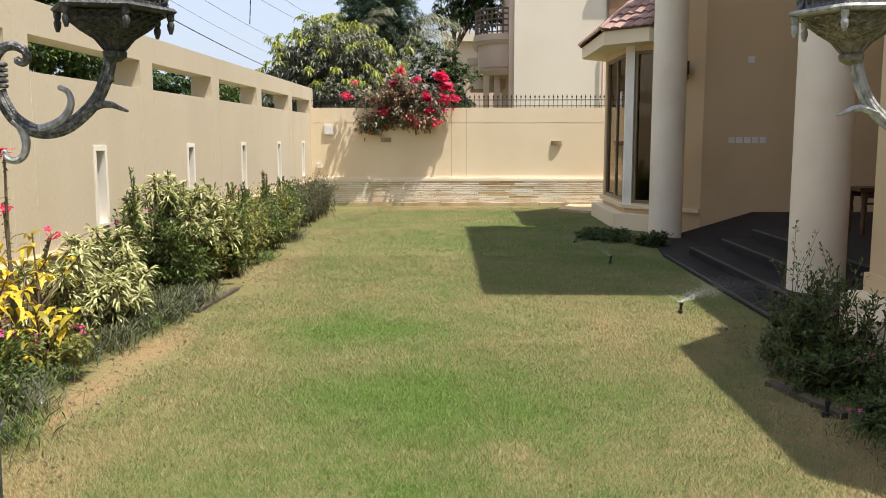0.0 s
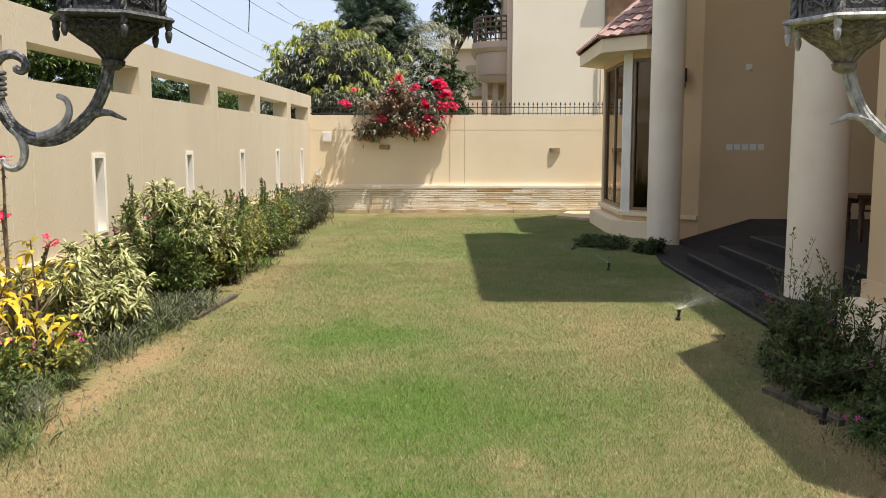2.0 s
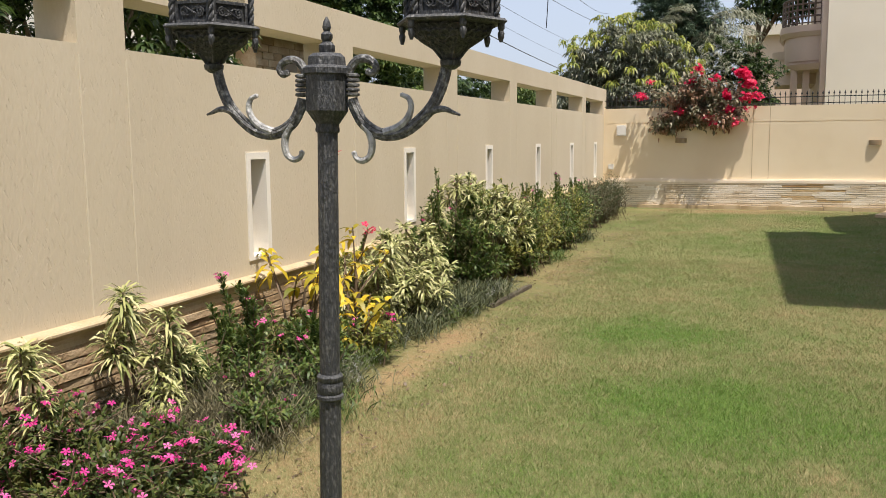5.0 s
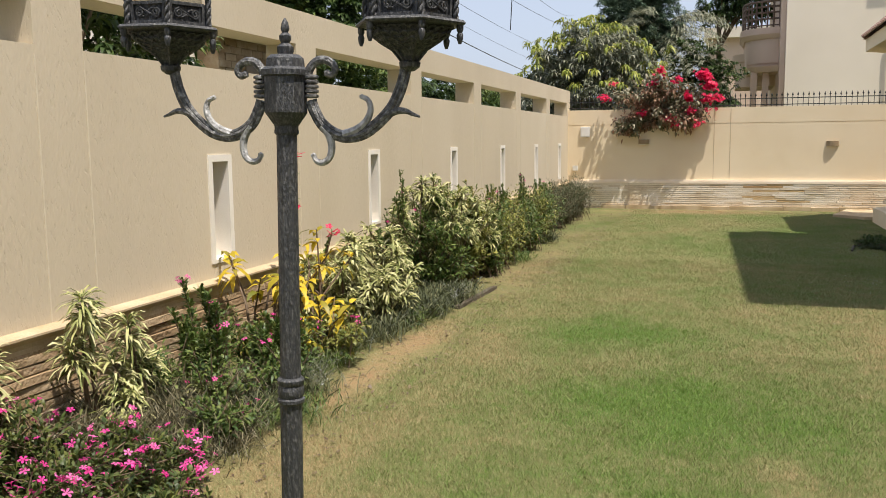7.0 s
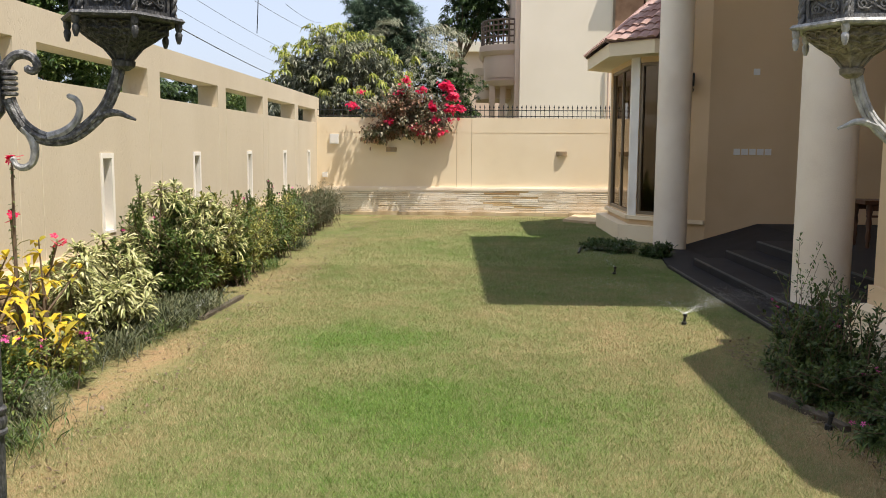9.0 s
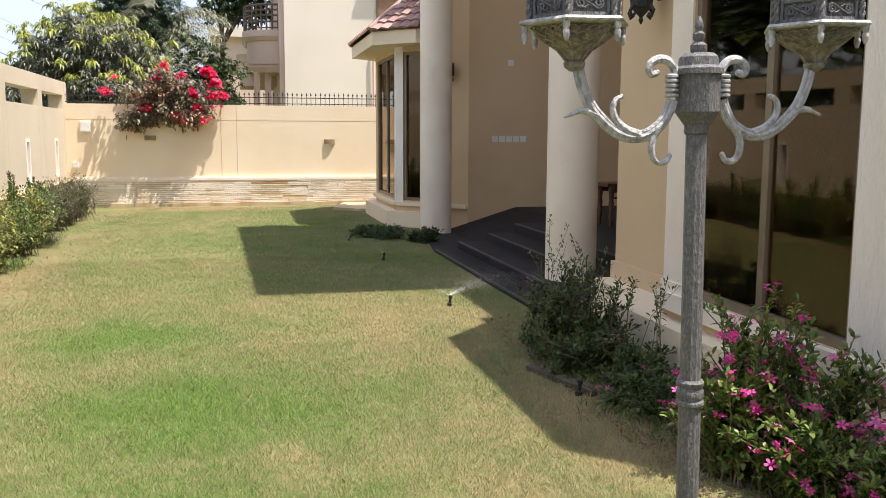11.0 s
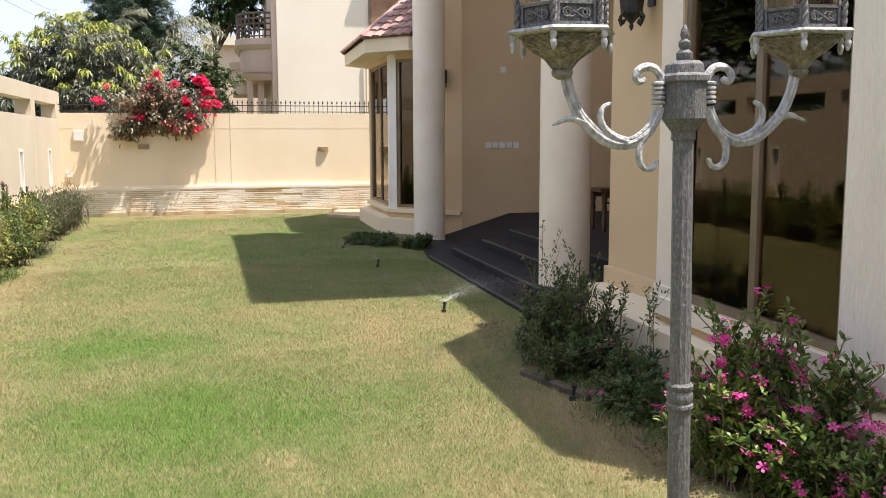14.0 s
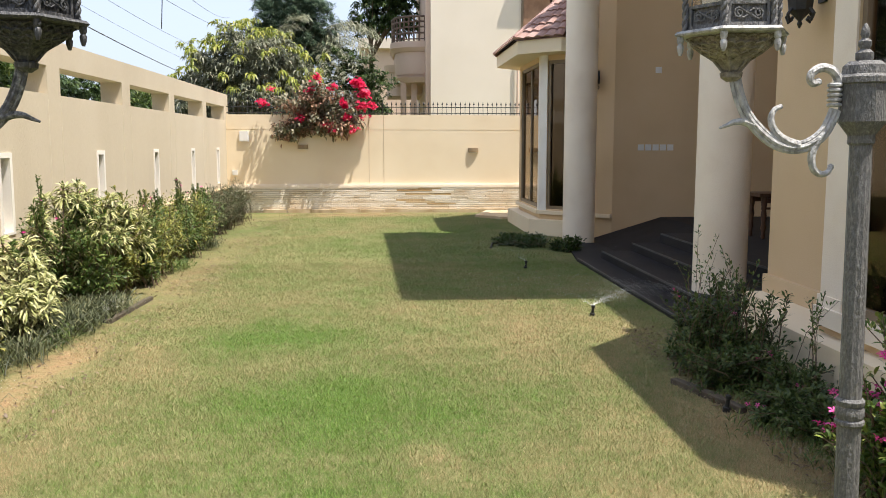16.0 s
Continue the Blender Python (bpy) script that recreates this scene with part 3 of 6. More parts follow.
def tiled(bm, a, b, c, d, rows=9, pitch=0.19):
    """Barrel tiles on the quad a b (eave) to d c (ridge)."""
    a, b, c, d = (Vector(v) for v in (a, b, c, d))
    n = (b - a).cross(d - a).normalized()
    if n.z < 0:
        n = -n
    cols = max(2, int((b - a).length / pitch))
    for r in range(rows):
        for k in range(cols):
            u0, u1, v0, v1 = k / cols, (k + 1) / cols, r / rows, (r + 1.12) / rows
            v1 = min(v1, 1)
            lo, hi = [], []
            for s in range(6):
                u = u0 + (u1 - u0) * s / 5
                h = 0.055 * math.sin(math.pi * s / 5)
                e0, e1 = a.lerp(b, u), d.lerp(c, u)
                lo.append(bm.verts.new(e0.lerp(e1, v0) + n * (h + 0.035)))
                hi.append(bm.verts.new(e0.lerp(e1, v1) + n * (h * 0.8 + 0.005)))
            for s in range(5):
                bm.faces.new((lo[s], lo[s + 1], hi[s + 1], hi[s]))
            bm.faces.new([bm.verts.new(v.co - n * 0.02) if i in (0,) else v for i, v in enumerate(lo)])


for i in range(3):
    tiled(bm, (*OVER[i], 3.71), (*OVER[i + 1], 3.71), ROOF[i + 1], ROOF[i])
roof = part("roof", bm, M_TILE, house, "red terracotta barrel tile roof", kind="stuff")
bm = bmesh.new()
for i in range(3):
    vs = [bm.verts.new(v) for v in ((*OVER[i], 3.70), (*OVER[i + 1], 3.70), ROOF[i + 1], ROOF[i])]
    bm.faces.new(vs)
for i in (1, 2):
    tube(bm, [(*OVER[i], 3.74), ROOF[i]], 0.06, 8)
part("roof_deck", bm, M_TILE, house, smooth=True)

# near bay
N = NEAR
bm = bmesh.new()
slab(bm, (3.47, 8.25), N[0], 0, 3.7, 0.22, 0)
part("wall", bm, M_HOUSE, house, "beige stucco wall of the near bay")
bm = bmesh.new()
slab(bm, (4.95, 8.05), (9.0, 8.05), 3.7, 8.1, 0.22, 0)
part("wall", bm, M_HOUSE, house, "beige stucco wall of the near bay")
bm = bmesh.new()
slab(bm, (4.95, 8.05), (4.95, -3.0), 3.7, 8.1, 0, 0.22)
part("wall", bm, M_HOUSE, house, "beige stucco wall of the near bay")
bm = bmesh.new()
slab(bm, N[1], N[2], 0, 3.7, 0, 0.22)
part("wall", bm, M_HOUSE, house, "beige stucco wall of the near bay")
bm = bmesh.new()
slab(bm, N[2], N[3], 0, 3.7, 0, 0.22)
part("wall", bm, M_HOUSE, house, "beige stucco wall of the near bay")
bm = bmesh.new()
pierced(bm, N[3], N[4], 3.7, 0.33, 2.18, SILL, HEAD)
part("wall", bm, M_HOUSE, house, "beige stucco wall of the near bay")
bm = bmesh.new()
pierced(bm, N[4], N[5], 3.7, 0.03, 1.95, SILL, HEAD)
part("wall", bm, M_HOUSE, house, "beige stucco wall of the near bay")
bm = bmesh.new()
slab(bm, N[5], N[6], 0, 3.7, 0, 0.22)
part("wall", bm, M_HOUSE, house, "beige stucco wall of the near bay")
window(house, along(N[3], N[4], 0.33), along(N[3], N[4], 2.18), SILL, HEAD, 2)
blind_window = window(house, along(N[4], N[5], 0.03), along(N[4], N[5], 1.95), SILL, HEAD, 2, False)
w0, w1 = (Vector(along(N[4], N[5], s)) for s in (0.04, 1.94))
inward = Vector((-(w1 - w0).y, (w1 - w0).x)).normalized()
bm = bmesh.new()
row = []
for i in range(191):
    c = w0.lerp(w1, i / 190) + inward * (0.24 + 0.030 * math.sin(i * 0.52) + 0.014 * math.sin(i * 0.21 + 1) + 0.006 * math.sin(i * 1.3))
    row.append((bm.verts.new((c.x, c.y, SILL)), bm.verts.new((c.x, c.y, HEAD))))
for a, b in zip(row, row[1:]):
    bm.faces.new((a[0], b[0], b[1], a[1]))
part("curtain", bm, M_MAROON, blind_window, "reddish-brown pleated curtain", smooth=True)
for s0, s1 in ((0.06, 0.95), (1.00, 1.90)):
    bm = bmesh.new()
    for s in (0.10, 0.22, 0.30, 0.58, 0.66, 0.80):
        slab(bm, along(N[4], N[5], s0 + s), along(N[4], N[5], s0 + s + 0.012), SILL + 0.03, HEAD - 0.03, -0.105, 0.117)
    for k in range(24):
        z = SILL + 0.12 + 0.108 * k
        a, b = (s0, s1) if k % 4 == 0 else (s0 + 0.22, s0 + 0.66 + 0.14 * (k % 2))
        slab(bm, along(N[4], N[5], a), along(N[4], N[5], b), z, z + 0.012, -0.10, 0.112)
    part("grille", bm, M_WOOD, blind_window, "dark brown window grille")
bm = bmesh.new()
slab(bm, along(N[3], N[4], 0.02), along(N[3], N[4], 0.33), SILL, HEAD + 0.1, 0.015, 0)
slab(bm, along(N[3], N[4], 0.0), along(N[3], N[4], 0.35), SILL - 0.14, SILL + 0.08, 0.03, 0)
part("corner_pier", bm, M_COLUMN, house, "off-white painted window pier")
bm = bmesh.new()
prism(bm, [(2.83, 4.27), (2.83, 3.812), (2.857, 3.785), (2.871, 3.799), (2.85, 3.82), (2.85, 4.27)], SILL - 0.004, HEAD + 0.1)
part("corner_pier", bm, M_PIER, house, "white raked-stucco pier between two windows")
bm = bmesh.new()
prism(bm, [(2.79, 6.45), (2.79, 3.795), (4.378, 2.208), (4.42, 2.25), (2.85, 3.82), (2.85, 6.45)], SILL - 0.14, SILL - 0.004)
part("sill", bm, M_COLUMN, house, "off-white window sill band")
bm = bmesh.new()
prism(bm, [(3.25, 8.25), (3.0, 8.25), (3.0, 7.45), (2.65, 7.1), (2.65, 3.72), (4.17, 2.2), (4.6, 2.2), (3.6, 7.0)][::-1], -0.02, 0.35)
bevelled(bm, 0.012)
part("plinth", bm, M_BACK, house, "projecting beige plinth of the bay")
bm = bmesh.new()
slab(bm, N[1], N[2], 0.35, 0.52, 0.05, 0)
part("dado", bm, M_HOUSE, house)
bm = bmesh.new()
prism(bm, [(5.2, 8.25), (3.3, 7.4), (2.60, 6.64), (2.60, 3.85), (4.38, 2.07), (4.38, -3.0), (5.2, -3.0)][::-1], 3.45, 3.70)
part("eave", bm, M_WHITE, house, "cream eave over the near bay")
# roof over porch and rooms, dark backing behind the windows
bm = bmesh.new()
prism(bm, [(2.66, 8.12), (9.0, 8.12), (9.0, 15.55), (2.47, 15.55)], 8.1, 8.4)
prism(bm, [(3.4, 16.17), (9.0, 16.17), (9.0, 20.5), (3.4, 20.5)], 5.2, 5.45)
prism(bm, [(4.9, -3.0), (9.0, -3.0), (9.0, 8.12), (4.9, 8.12)], 8.1, 8.4)
part("roof_slab", bm, M_WHITE, house, "white flat roof slab over the porch")
bm = bmesh.new()
box(bm, 8.8, 9.0, -3.0, 20.5, 0, 8.1)
box(bm, 4.6, 8.8, -3.0, -2.8, 0, 8.1)
part("wall", bm, M_HOUSE, house, "beige stucco rear wall")
# added boxes, coloured dark for the gloom of the rooms behind the glass
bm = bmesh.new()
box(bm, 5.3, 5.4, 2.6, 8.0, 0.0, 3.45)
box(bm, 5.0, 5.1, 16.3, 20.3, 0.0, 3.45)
part("room_backing", bm, M_ROOM, house)

# columns
for x, y in ((3.04, 15.55), (3.205, 9.35)):
    bm = bmesh.new()
    lathe(bm, [(0.285, -0.02), (0.285, 8.1)], 40, x, y)
    part("column", bm, M_COLUMN, house, "tall round white column", smooth=True)
# steps, ramp and porch floor
steps = tagged(new("porch_steps"), "black granite steps, ramp and porch floor", "steps", kind="structure")
for x0, x1, z in ((2.45, 2.82, 0.05), (2.82, 3.28, 0.16), (3.28, 3.72, 0.28)):
    bm = bmesh.new()
    box(bm, x0, x1, 8.26, 13.0, -0.05, z)
    bevelled(bm, 0.008)
    step = part("step", bm, M_BLACK, steps)
    bm = bmesh.new()
    box(bm, x0 - 0.003, x0 + 0.02, 8.4, 12.98, z - 0.018, z + 0.004)
    part("nosing", bm, M_NOSE, step, "thin grey nosing strip")
bm = bmesh.new()
box(bm, 3.72, 8.8, 8.26, 13.0, -0.05, 0.42)
box(bm, 4.68, 8.8, 13.0, 15.94, -0.05, 0.42)
part("porch_floor", bm, M_BLACK, steps)
bm = bmesh.new()
box(bm, 3.717, 3.74, 8.4, 12.98, 0.402, 0.424)
part("nosing", bm, M_NOSE, steps, "thin grey nosing strip")
bm = bmesh.new()
v = box(bm, 3.3, 4.68, 13.0, 15.94, -0.06, 0.0)
for k in (5, 6):
    v[k].co.z = 0.42
part("ramp", bm, M_BLACK, steps, "black granite ramp beside the steps")
bm = bmesh.new()
prism(bm, [(2.45, 13.0), (3.3, 13.0), (3.3, 15.2), (2.75, 15.2)], -0.03, 0.03)
part("apron", bm, M_BLACK, steps, "black granite apron before the ramp")

# ---- lamp posts ----


def lamp_post(place, turn, arm_mat, lean):
    body = M_CAST if arm_mat is M_CAST else M_CAST_MID
    root = base_of("street_lamp", (0, 0, 0), "weathered cast-metal garden lamp post with two scroll arms and lanterns", "lamp post", "lamp posts on the lawn")
    bm = bmesh.new()
    lathe(bm, [(0.11, -0.02), (0.11, 0.03), (0.09, 0.05), (0.075, 0.12), (0.05, 0.18), (0.045, 0.30), (0.033, 0.34), (0.0305, 0.36), (0.0305, 1.03)], 24, flute=0.06)
    part("lower_post", bm, body, root)
    bm = bmesh.new()
    lathe(bm, [(0.0285, 1.10), (0.0275, 1.77), (0.033, 1.775), (0.033, 1.785)], 24, flute=0.06)
    part("upper_post", bm, body, root)
    bm = bmesh.new()
    lathe(bm, [(0.031, 1.025), (0.038, 1.032), (0.038, 1.04), (0.033, 1.045), (0.037, 1.055), (0.037, 1.07), (0.033, 1.08), (0.037, 1.085), (0.037, 1.095), (0.031, 1.102)], 28)
    part("collar", bm, body, root, "turned collar ring worn to bare metal", smooth=True)
    bm = bmesh.new()
    lathe(bm, [(0.033, 1.78), (0.034, 1.795), (0.060, 1.83), (0.060, 1.925), (0.068, 1.928), (0.068, 1.942), (0.060, 1.948), (0.055, 1.95), (0.052, 1.972), (0.040, 1.982)], 8)
    part("hub", bm, body, root, "octagonal hub of the arms")
    bm = bmesh.new()
    lathe(bm, [(0.018, 1.98), (0.022, 1.99), (0.022, 2.003), (0.011, 2.013), (0.016, 2.022), (0.016, 2.032), (0.008, 2.040), (0.012, 2.05), (0.009, 2.065), (0.002, 2.078)], 18)
    part("finial", bm, body, root, "turned finial", smooth=True)
    for s in (1, -1):
        def P(pts, dy=0.0):
            return [(s * x, dy, z) for x, z in pts]

        def fine(pts, n=5):
            """Smooth the way through the points."""
            out = []
            for i in range(len(pts) - 1):
                p0, p1, p2, p3 = (Vector(pts[max(0, min(len(pts) - 1, i + k))]) for k in (-1, 0, 1, 2))
                for j in range(n):
                    t = j / n
                    out.append(0.5 * (2 * p1 + (p2 - p0) * t + (2 * p0 - 5 * p1 + 4 * p2 - p3) * t * t + (3 * p1 - p0 - 3 * p2 + p3) * t ** 3))
            return [tuple(v) for v in out] + [tuple(pts[-1])]

        def taper(n, a, b):
            return [a + (b - a) * i / (n - 1) for i in range(n)]

        bm = bmesh.new()
        main = fine([(0.072, 1.862), (0.082, 1.835), (0.108, 1.795), (0.16, 1.768), (0.225, 1.778), (0.29, 1.832), (0.322, 1.89), (0.338, 1.95)])
        way = [Vector(main[min(i + 1, len(main) - 1)]) - Vector(main[max(i - 1, 0)]) for i in range(len(main))]
        way = [w.normalized() for w in way]
        for off, dy, r in ((0, -0.003, 0.0085), (0.0095, 0, 0.0072), (-0.0095, 0, 0.0072), (0, 0.006, 0.010)):
            tube(bm, P([(q[0] - w.y * off, q[1] + w.x * off) for q, w in zip(main, way)], dy), taper(len(main), r, r * 0.9), 8)
        arm = part("arm", bm, M_CAST_ARM if arm_mat is M_CAST else arm_mat, root, "S-shaped scroll arm", smooth=True)
        for pts, r0, r1 in (([(0.062, 1.925), (0.070, 1.945), (0.088, 1.963), (0.112, 1.967), (0.134, 1.957), (0.141, 1.940), (0.132, 1.928), (0.120, 1.932)], 0.013, 0.009),
                            ([(0.165, 1.772), (0.20, 1.785), (0.228, 1.808), (0.240, 1.838), (0.233, 1.862), (0.216, 1.871)], 0.013, 0.006),
                            ([(0.285, 1.825), (0.31, 1.834), (0.335, 1.834), (0.355, 1.826), (0.372, 1.820)], 0.012, 0.003),
                            ([(0.105, 1.795), (0.122, 1.772), (0.130, 1.742), (0.124, 1.712), (0.105, 1.698), (0.086, 1.702), (0.078, 1.716)], 0.012, 0.007)):
            bm = bmesh.new()
            f = fine(pts)
            tube(bm, P(f), taper(len(f), r0, r1), 8)
            bmesh.ops.create_icosphere(bm, subdivisions=1, radius=r1 * 1.25, matrix=Matrix.Translation((s * pts[-1][0], 0, pts[-1][1])))
            part("scroll", bm, M_CAST_WORN if pts[0][0] in (0.165, 0.105) else M_CAST_ARM if arm_mat is M_CAST else arm_mat, arm, smooth=True)
        bm = bmesh.new()
        for k in range(5):
            lathe(bm, [(0.013, 1.868 + k * 0.0125), (0.0185, 1.871 + k * 0.0125), (0.0185, 1.876 + k * 0.0125), (0.013, 1.879 + k * 0.0125)], 12, s * 0.075, 0)
        part("binding", bm, M_CAST_ARM if arm_mat is M_CAST else arm_mat, arm, "ribbed binding of the scrolls", smooth=True)
        # lantern
        cx = s * 0.347
        bm = bmesh.new()
        lathe(bm, [(0.012, 1.935), (0.026, 1.945), (0.028, 1.957), (0.02, 1.962)], 16, cx, 0)
        lathe(bm, [(0.020, 1.958), (0.028, 1.972), (0.045, 1.988), (0.078, 2.008), (0.101, 2.026), (0.107, 2.045)], 6, cx, 0)
        lantern = part("lantern", bm, M_CAST if arm_mat is M_CAST else M_BOWL, root, "six-sided lantern bowl")
        bm = bmesh.new()
        for k in range(6):
            a0, a1 = math.pi / 3 * k, math.pi / 3 * (k + 1)
            for r, z, m in ((0.055, 1.994, 2), (0.076, 2.007, 3), (0.094, 2.020, 4), (0.106, 2.035, 4)):
                for ph in (0, math.pi):
                    wave = []
                    for q in range(6 * m + 1):
                        u = q / (6 * m)
                        w = math.sin(2 * math.pi * u * m / 2 + ph)
                        rr = (r + 0.010 * w) * 1.02
                        wave.append((cx + rr * ((1 - u) * math.cos(a0) + u * math.cos(a1)), rr * ((1 - u) * math.sin(a0) + u * math.sin(a1)), z + 0.006 * w))
                    tube(bm, wave, 0.0028, 5)
            tube(bm, [(cx + r * math.cos(a0), r * math.sin(a0), z) for r, z in ((0.022, 1.960), (0.046, 1.988), (0.079, 2.008), (0.103, 2.026), (0.109, 2.043))], 0.004, 6)
        part("relief", bm, M_CAST if arm_mat is M_CAST else M_BOWL, lantern, "cast relief ornament", kind="stuff")
        bm = bmesh.new()
        lathe(bm, [(0.107, 2.044), (0.144, 2.047), (0.148, 2.052), (0.141, 2.059), (0.114, 2.062)], 6, cx, 0)
        part("plate", bm, M_CAST if arm_mat is M_CAST else M_CAST_WORN, lantern, "six-sided rim plate")
        bm = bmesh.new()
        lathe(bm, [(0.004, 2.0), (0.008, 2.012), (0.009, 2.022), (0.006, 2.028), (0.009, 2.034), (0.009, 2.046)], 10)
        drop = part("drop", bm, arm_mat, lantern, smooth=True)
        drop.matrix_basis = Matrix.Translation((cx + 0.132, 0, 0))
        bm = bmesh.new()
        for ph in (0, math.pi):
            tube(bm, [(0.0035 * math.cos(t * 0.9 + ph), 0.0035 * math.sin(t * 0.9 + ph), 2.06 + t * 0.006) for t in range(37)], 0.0052, 6)
        cage = part("cage_post", bm, body, lantern, "twisted corner post", smooth=True)
        cage.matrix_basis = Matrix.Translation((cx + 0.121, 0, 0))
        for k in range(1, 6):
            a = math.pi / 3 * k
            share("drop", drop.data, lantern, Matrix.Translation((cx + 0.132 * math.cos(a), 0.132 * math.sin(a), 0)))
            share("cage_post", cage.data, lantern, Matrix.Translation((cx + 0.121 * math.cos(a), 0.121 * math.sin(a), 0)))
        for k in range(6):
            a = math.pi / 3 * (k + 0.5)
            bm = bmesh.new()
            w, d = 0.051, 0.097
            for x0, x1, z0, z1 in ((-w, w, 2.062, 2.070), (-w, w, 2.112, 2.120), (-w, -w + 0.007, 2.07, 2.112), (w - 0.007, w, 2.07, 2.112)):
                box(bm, d - 0.004, d + 0.004, x0, x1, z0, z1)
            box(bm, d - 0.006, d - 0.004, -w + 0.007, w - 0.007, 2.07, 2.112)
            curl = [(0.024 + (0.013 - 0.0008 * t) * math.cos(0.75 * t - math.pi / 2), (0.013 - 0.0008 * t) * math.sin(0.75 * t - math.pi / 2)) for t in range(14)]
            tube(bm, [(d + 0.002, -y, 2.091 - z) for y, z in reversed(curl)] + [(d + 0.002, 0, 2.091)] + [(d + 0.002, y, 2.091 + z) for y, z in curl], 0.0027, 5)
            for m in (1, -1):
                tube(bm, [(d + 0.002, m * (0.002 + 0.009 * t), 2.091 + m * (0.004 + 0.007 * math.sin(t * 1.1))) for t in range(4)], 0.0022, 5)
            bmesh.ops.transform(bm, matrix=Matrix.Translation((cx, 0, 0)) @ Matrix.Rotation(a, 4, "Z"), verts=bm.verts)
            part("scroll_panel", bm, body, lantern, "pierced scrollwork panel")
        bm = bmesh.new()
        lathe(bm, [(0.101, 2.12), (0.107, 2.27)], 6, cx, 0)
        pane = part("lantern_glass", bm, M_LGLASS, lantern)
        bm = bmesh.new()
        lathe(bm, [(0.15, 2.27), (0.15, 2.285), (0.12, 2.31), (0.06, 2.37), (0.02, 2.40), (0.022, 2.42), (0.004, 2.46)], 6, cx, 0)
        part("lantern_roof", bm, M_CAST, lantern)
    root.matrix_basis = Matrix.Translation(place) @ Matrix.Rotation(radians(lean), 4, "Y") @ Matrix.Rotation(radians(turn), 4, "Z")
    return root


lamp_post((-1.687, 2.285, 0), 2.5, M_CAST, 1.0)
lamp_post((0.797, 2.31, -0.01), 0, M_CAST_WORN, -1.0)

# ---- fixtures on walls ----


def wall_light(x, z):
    root = base_of("wall_light", (x, BACK, z), "bronze half-round wall light on the end wall", "wall light", "lights on the end wall")
    bend = [math.pi * k / 12 for k in range(13)]
    bm = bmesh.new()
    prism(bm, [(x - 0.135 * math.cos(a), BACK - 0.085 * math.sin(a)) for a in bend], z - 0.05, z + 0.065)
    bevelled(bm, 0.006, 60)
    part("shade", bm, M_SCONCE, root)
    bm = bmesh.new()
    prism(bm, [(x - 0.115 * math.cos(a), BACK - 0.07 * math.sin(a)) for a in bend], z - 0.06, z - 0.05)
    part("diffuser", bm, M_PLASTIC, root)


wall_light(-2.5, 1.67)
wall_light(1.86, 1.59)


def junction_box(x, y, z, w, h, label):
    root = base_of("junction_box", (x, y, z), label, "junction box")
    bm = bmesh.new()
    box(bm, x - w / 2, x + w / 2, y - 0.05, y, z - h / 2, z + h / 2)
    bevelled(bm, 0.006)
    part("case", bm, M_PLASTIC, root)
    bm = bmesh.new()
    box(bm, x - w * 0.42, x + w * 0.42, y - 0.056, y - 0.05, z - h * 0.42, z + h * 0.42)
    part("cover", bm, M_PLASTIC, root)


junction_box(-3.97, BACK, 1.94, 0.23, 0.26, "white plastic junction box on the end wall")
junction_box(-4.22, BACK, 1.02, 0.13, 0.13, "small white socket box on the end wall")

bm = bmesh.new()
box(bm, -0.055, 0.055, -0.012, 0, -0.055, 0.055)
bevelled(bm, 0.004)
box(bm, -0.025, 0.025, -0.016, -0.011, -0.035, 0.035)
first = tagged(part("light_switch", bm, M_PLASTIC), "white switch plate on the porch wall", "switch", "switches on the porch wall")
first.matrix_basis = Matrix.Translation((4.26, 15.95, 1.70))
for i in range(1, 5):
    copy_thing(first, Matrix.Translation((4.26 + 0.138 * i, 15.95, 1.70)))
spare = copy_thing(first, Matrix.Translation((4.55, 15.95, 3.10)))
tagged(spare, "white switch plate high on the porch wall", group="high plate")


def wall_lantern(x, y, z, way, size):
    """A black carriage lantern on a bracket; way is the turn of its wall."""
    root = base_of("wall_lantern", (0, 0, 0), "black ornate wall lantern on a bracket", "wall lantern", "wall lanterns of the house")
    bm = bmesh.new()
    box(bm, -0.05, 0.05, -0.02, 0, -0.16, 0.16)
    tube(bm, [(0, -0.02, 0.10), (0, -0.10, 0.16), (0, -0.17, 0.12), (0, -0.17, 0.06)], 0.012, 8)
    part("bracket", bm, M_IRON, root)
    bm = bmesh.new()
    lathe(bm, [(0.005, -0.34), (0.02, -0.31), (0.012, -0.29), (0.05, -0.25), (0.085, -0.22), (0.085, -0.20), (0.11, 0.0), (0.12, 0.01), (0.06, 0.06), (0.01, 0.09)], 8, 0, -0.17)
    part("lantern_body", bm, M_IRON, root)
    for k in range(4):
        bm = bmesh.new()
        a = math.pi / 2 * k + 0.4
        pts = [(0.085 * math.cos(a), -0.17 + 0.085 * math.sin(a), -0.21), (0.12 * math.cos(a), -0.17 + 0.12 * math.sin(a), -0.25), (0.10 * math.cos(a), -0.17 + 0.10 * math.sin(a), -0.29), (0.07 * math.cos(a), -0.17 + 0.07 * math.sin(a), -0.27)]
        tube(bm, pts, 0.012, 6)
        part("scroll", bm, M_IRON, root, smooth=True)
    root.matrix_basis = Matrix.Translation((x, y, z)) @ Matrix.Rotation(radians(way), 4, "Z") @ Matrix.Scale(size, 4)


wall_lantern(3.25, 7.42, 3.14, -90, 1.2)
wall_lantern(3.50, 16.20, 2.98, -45, 0.75)

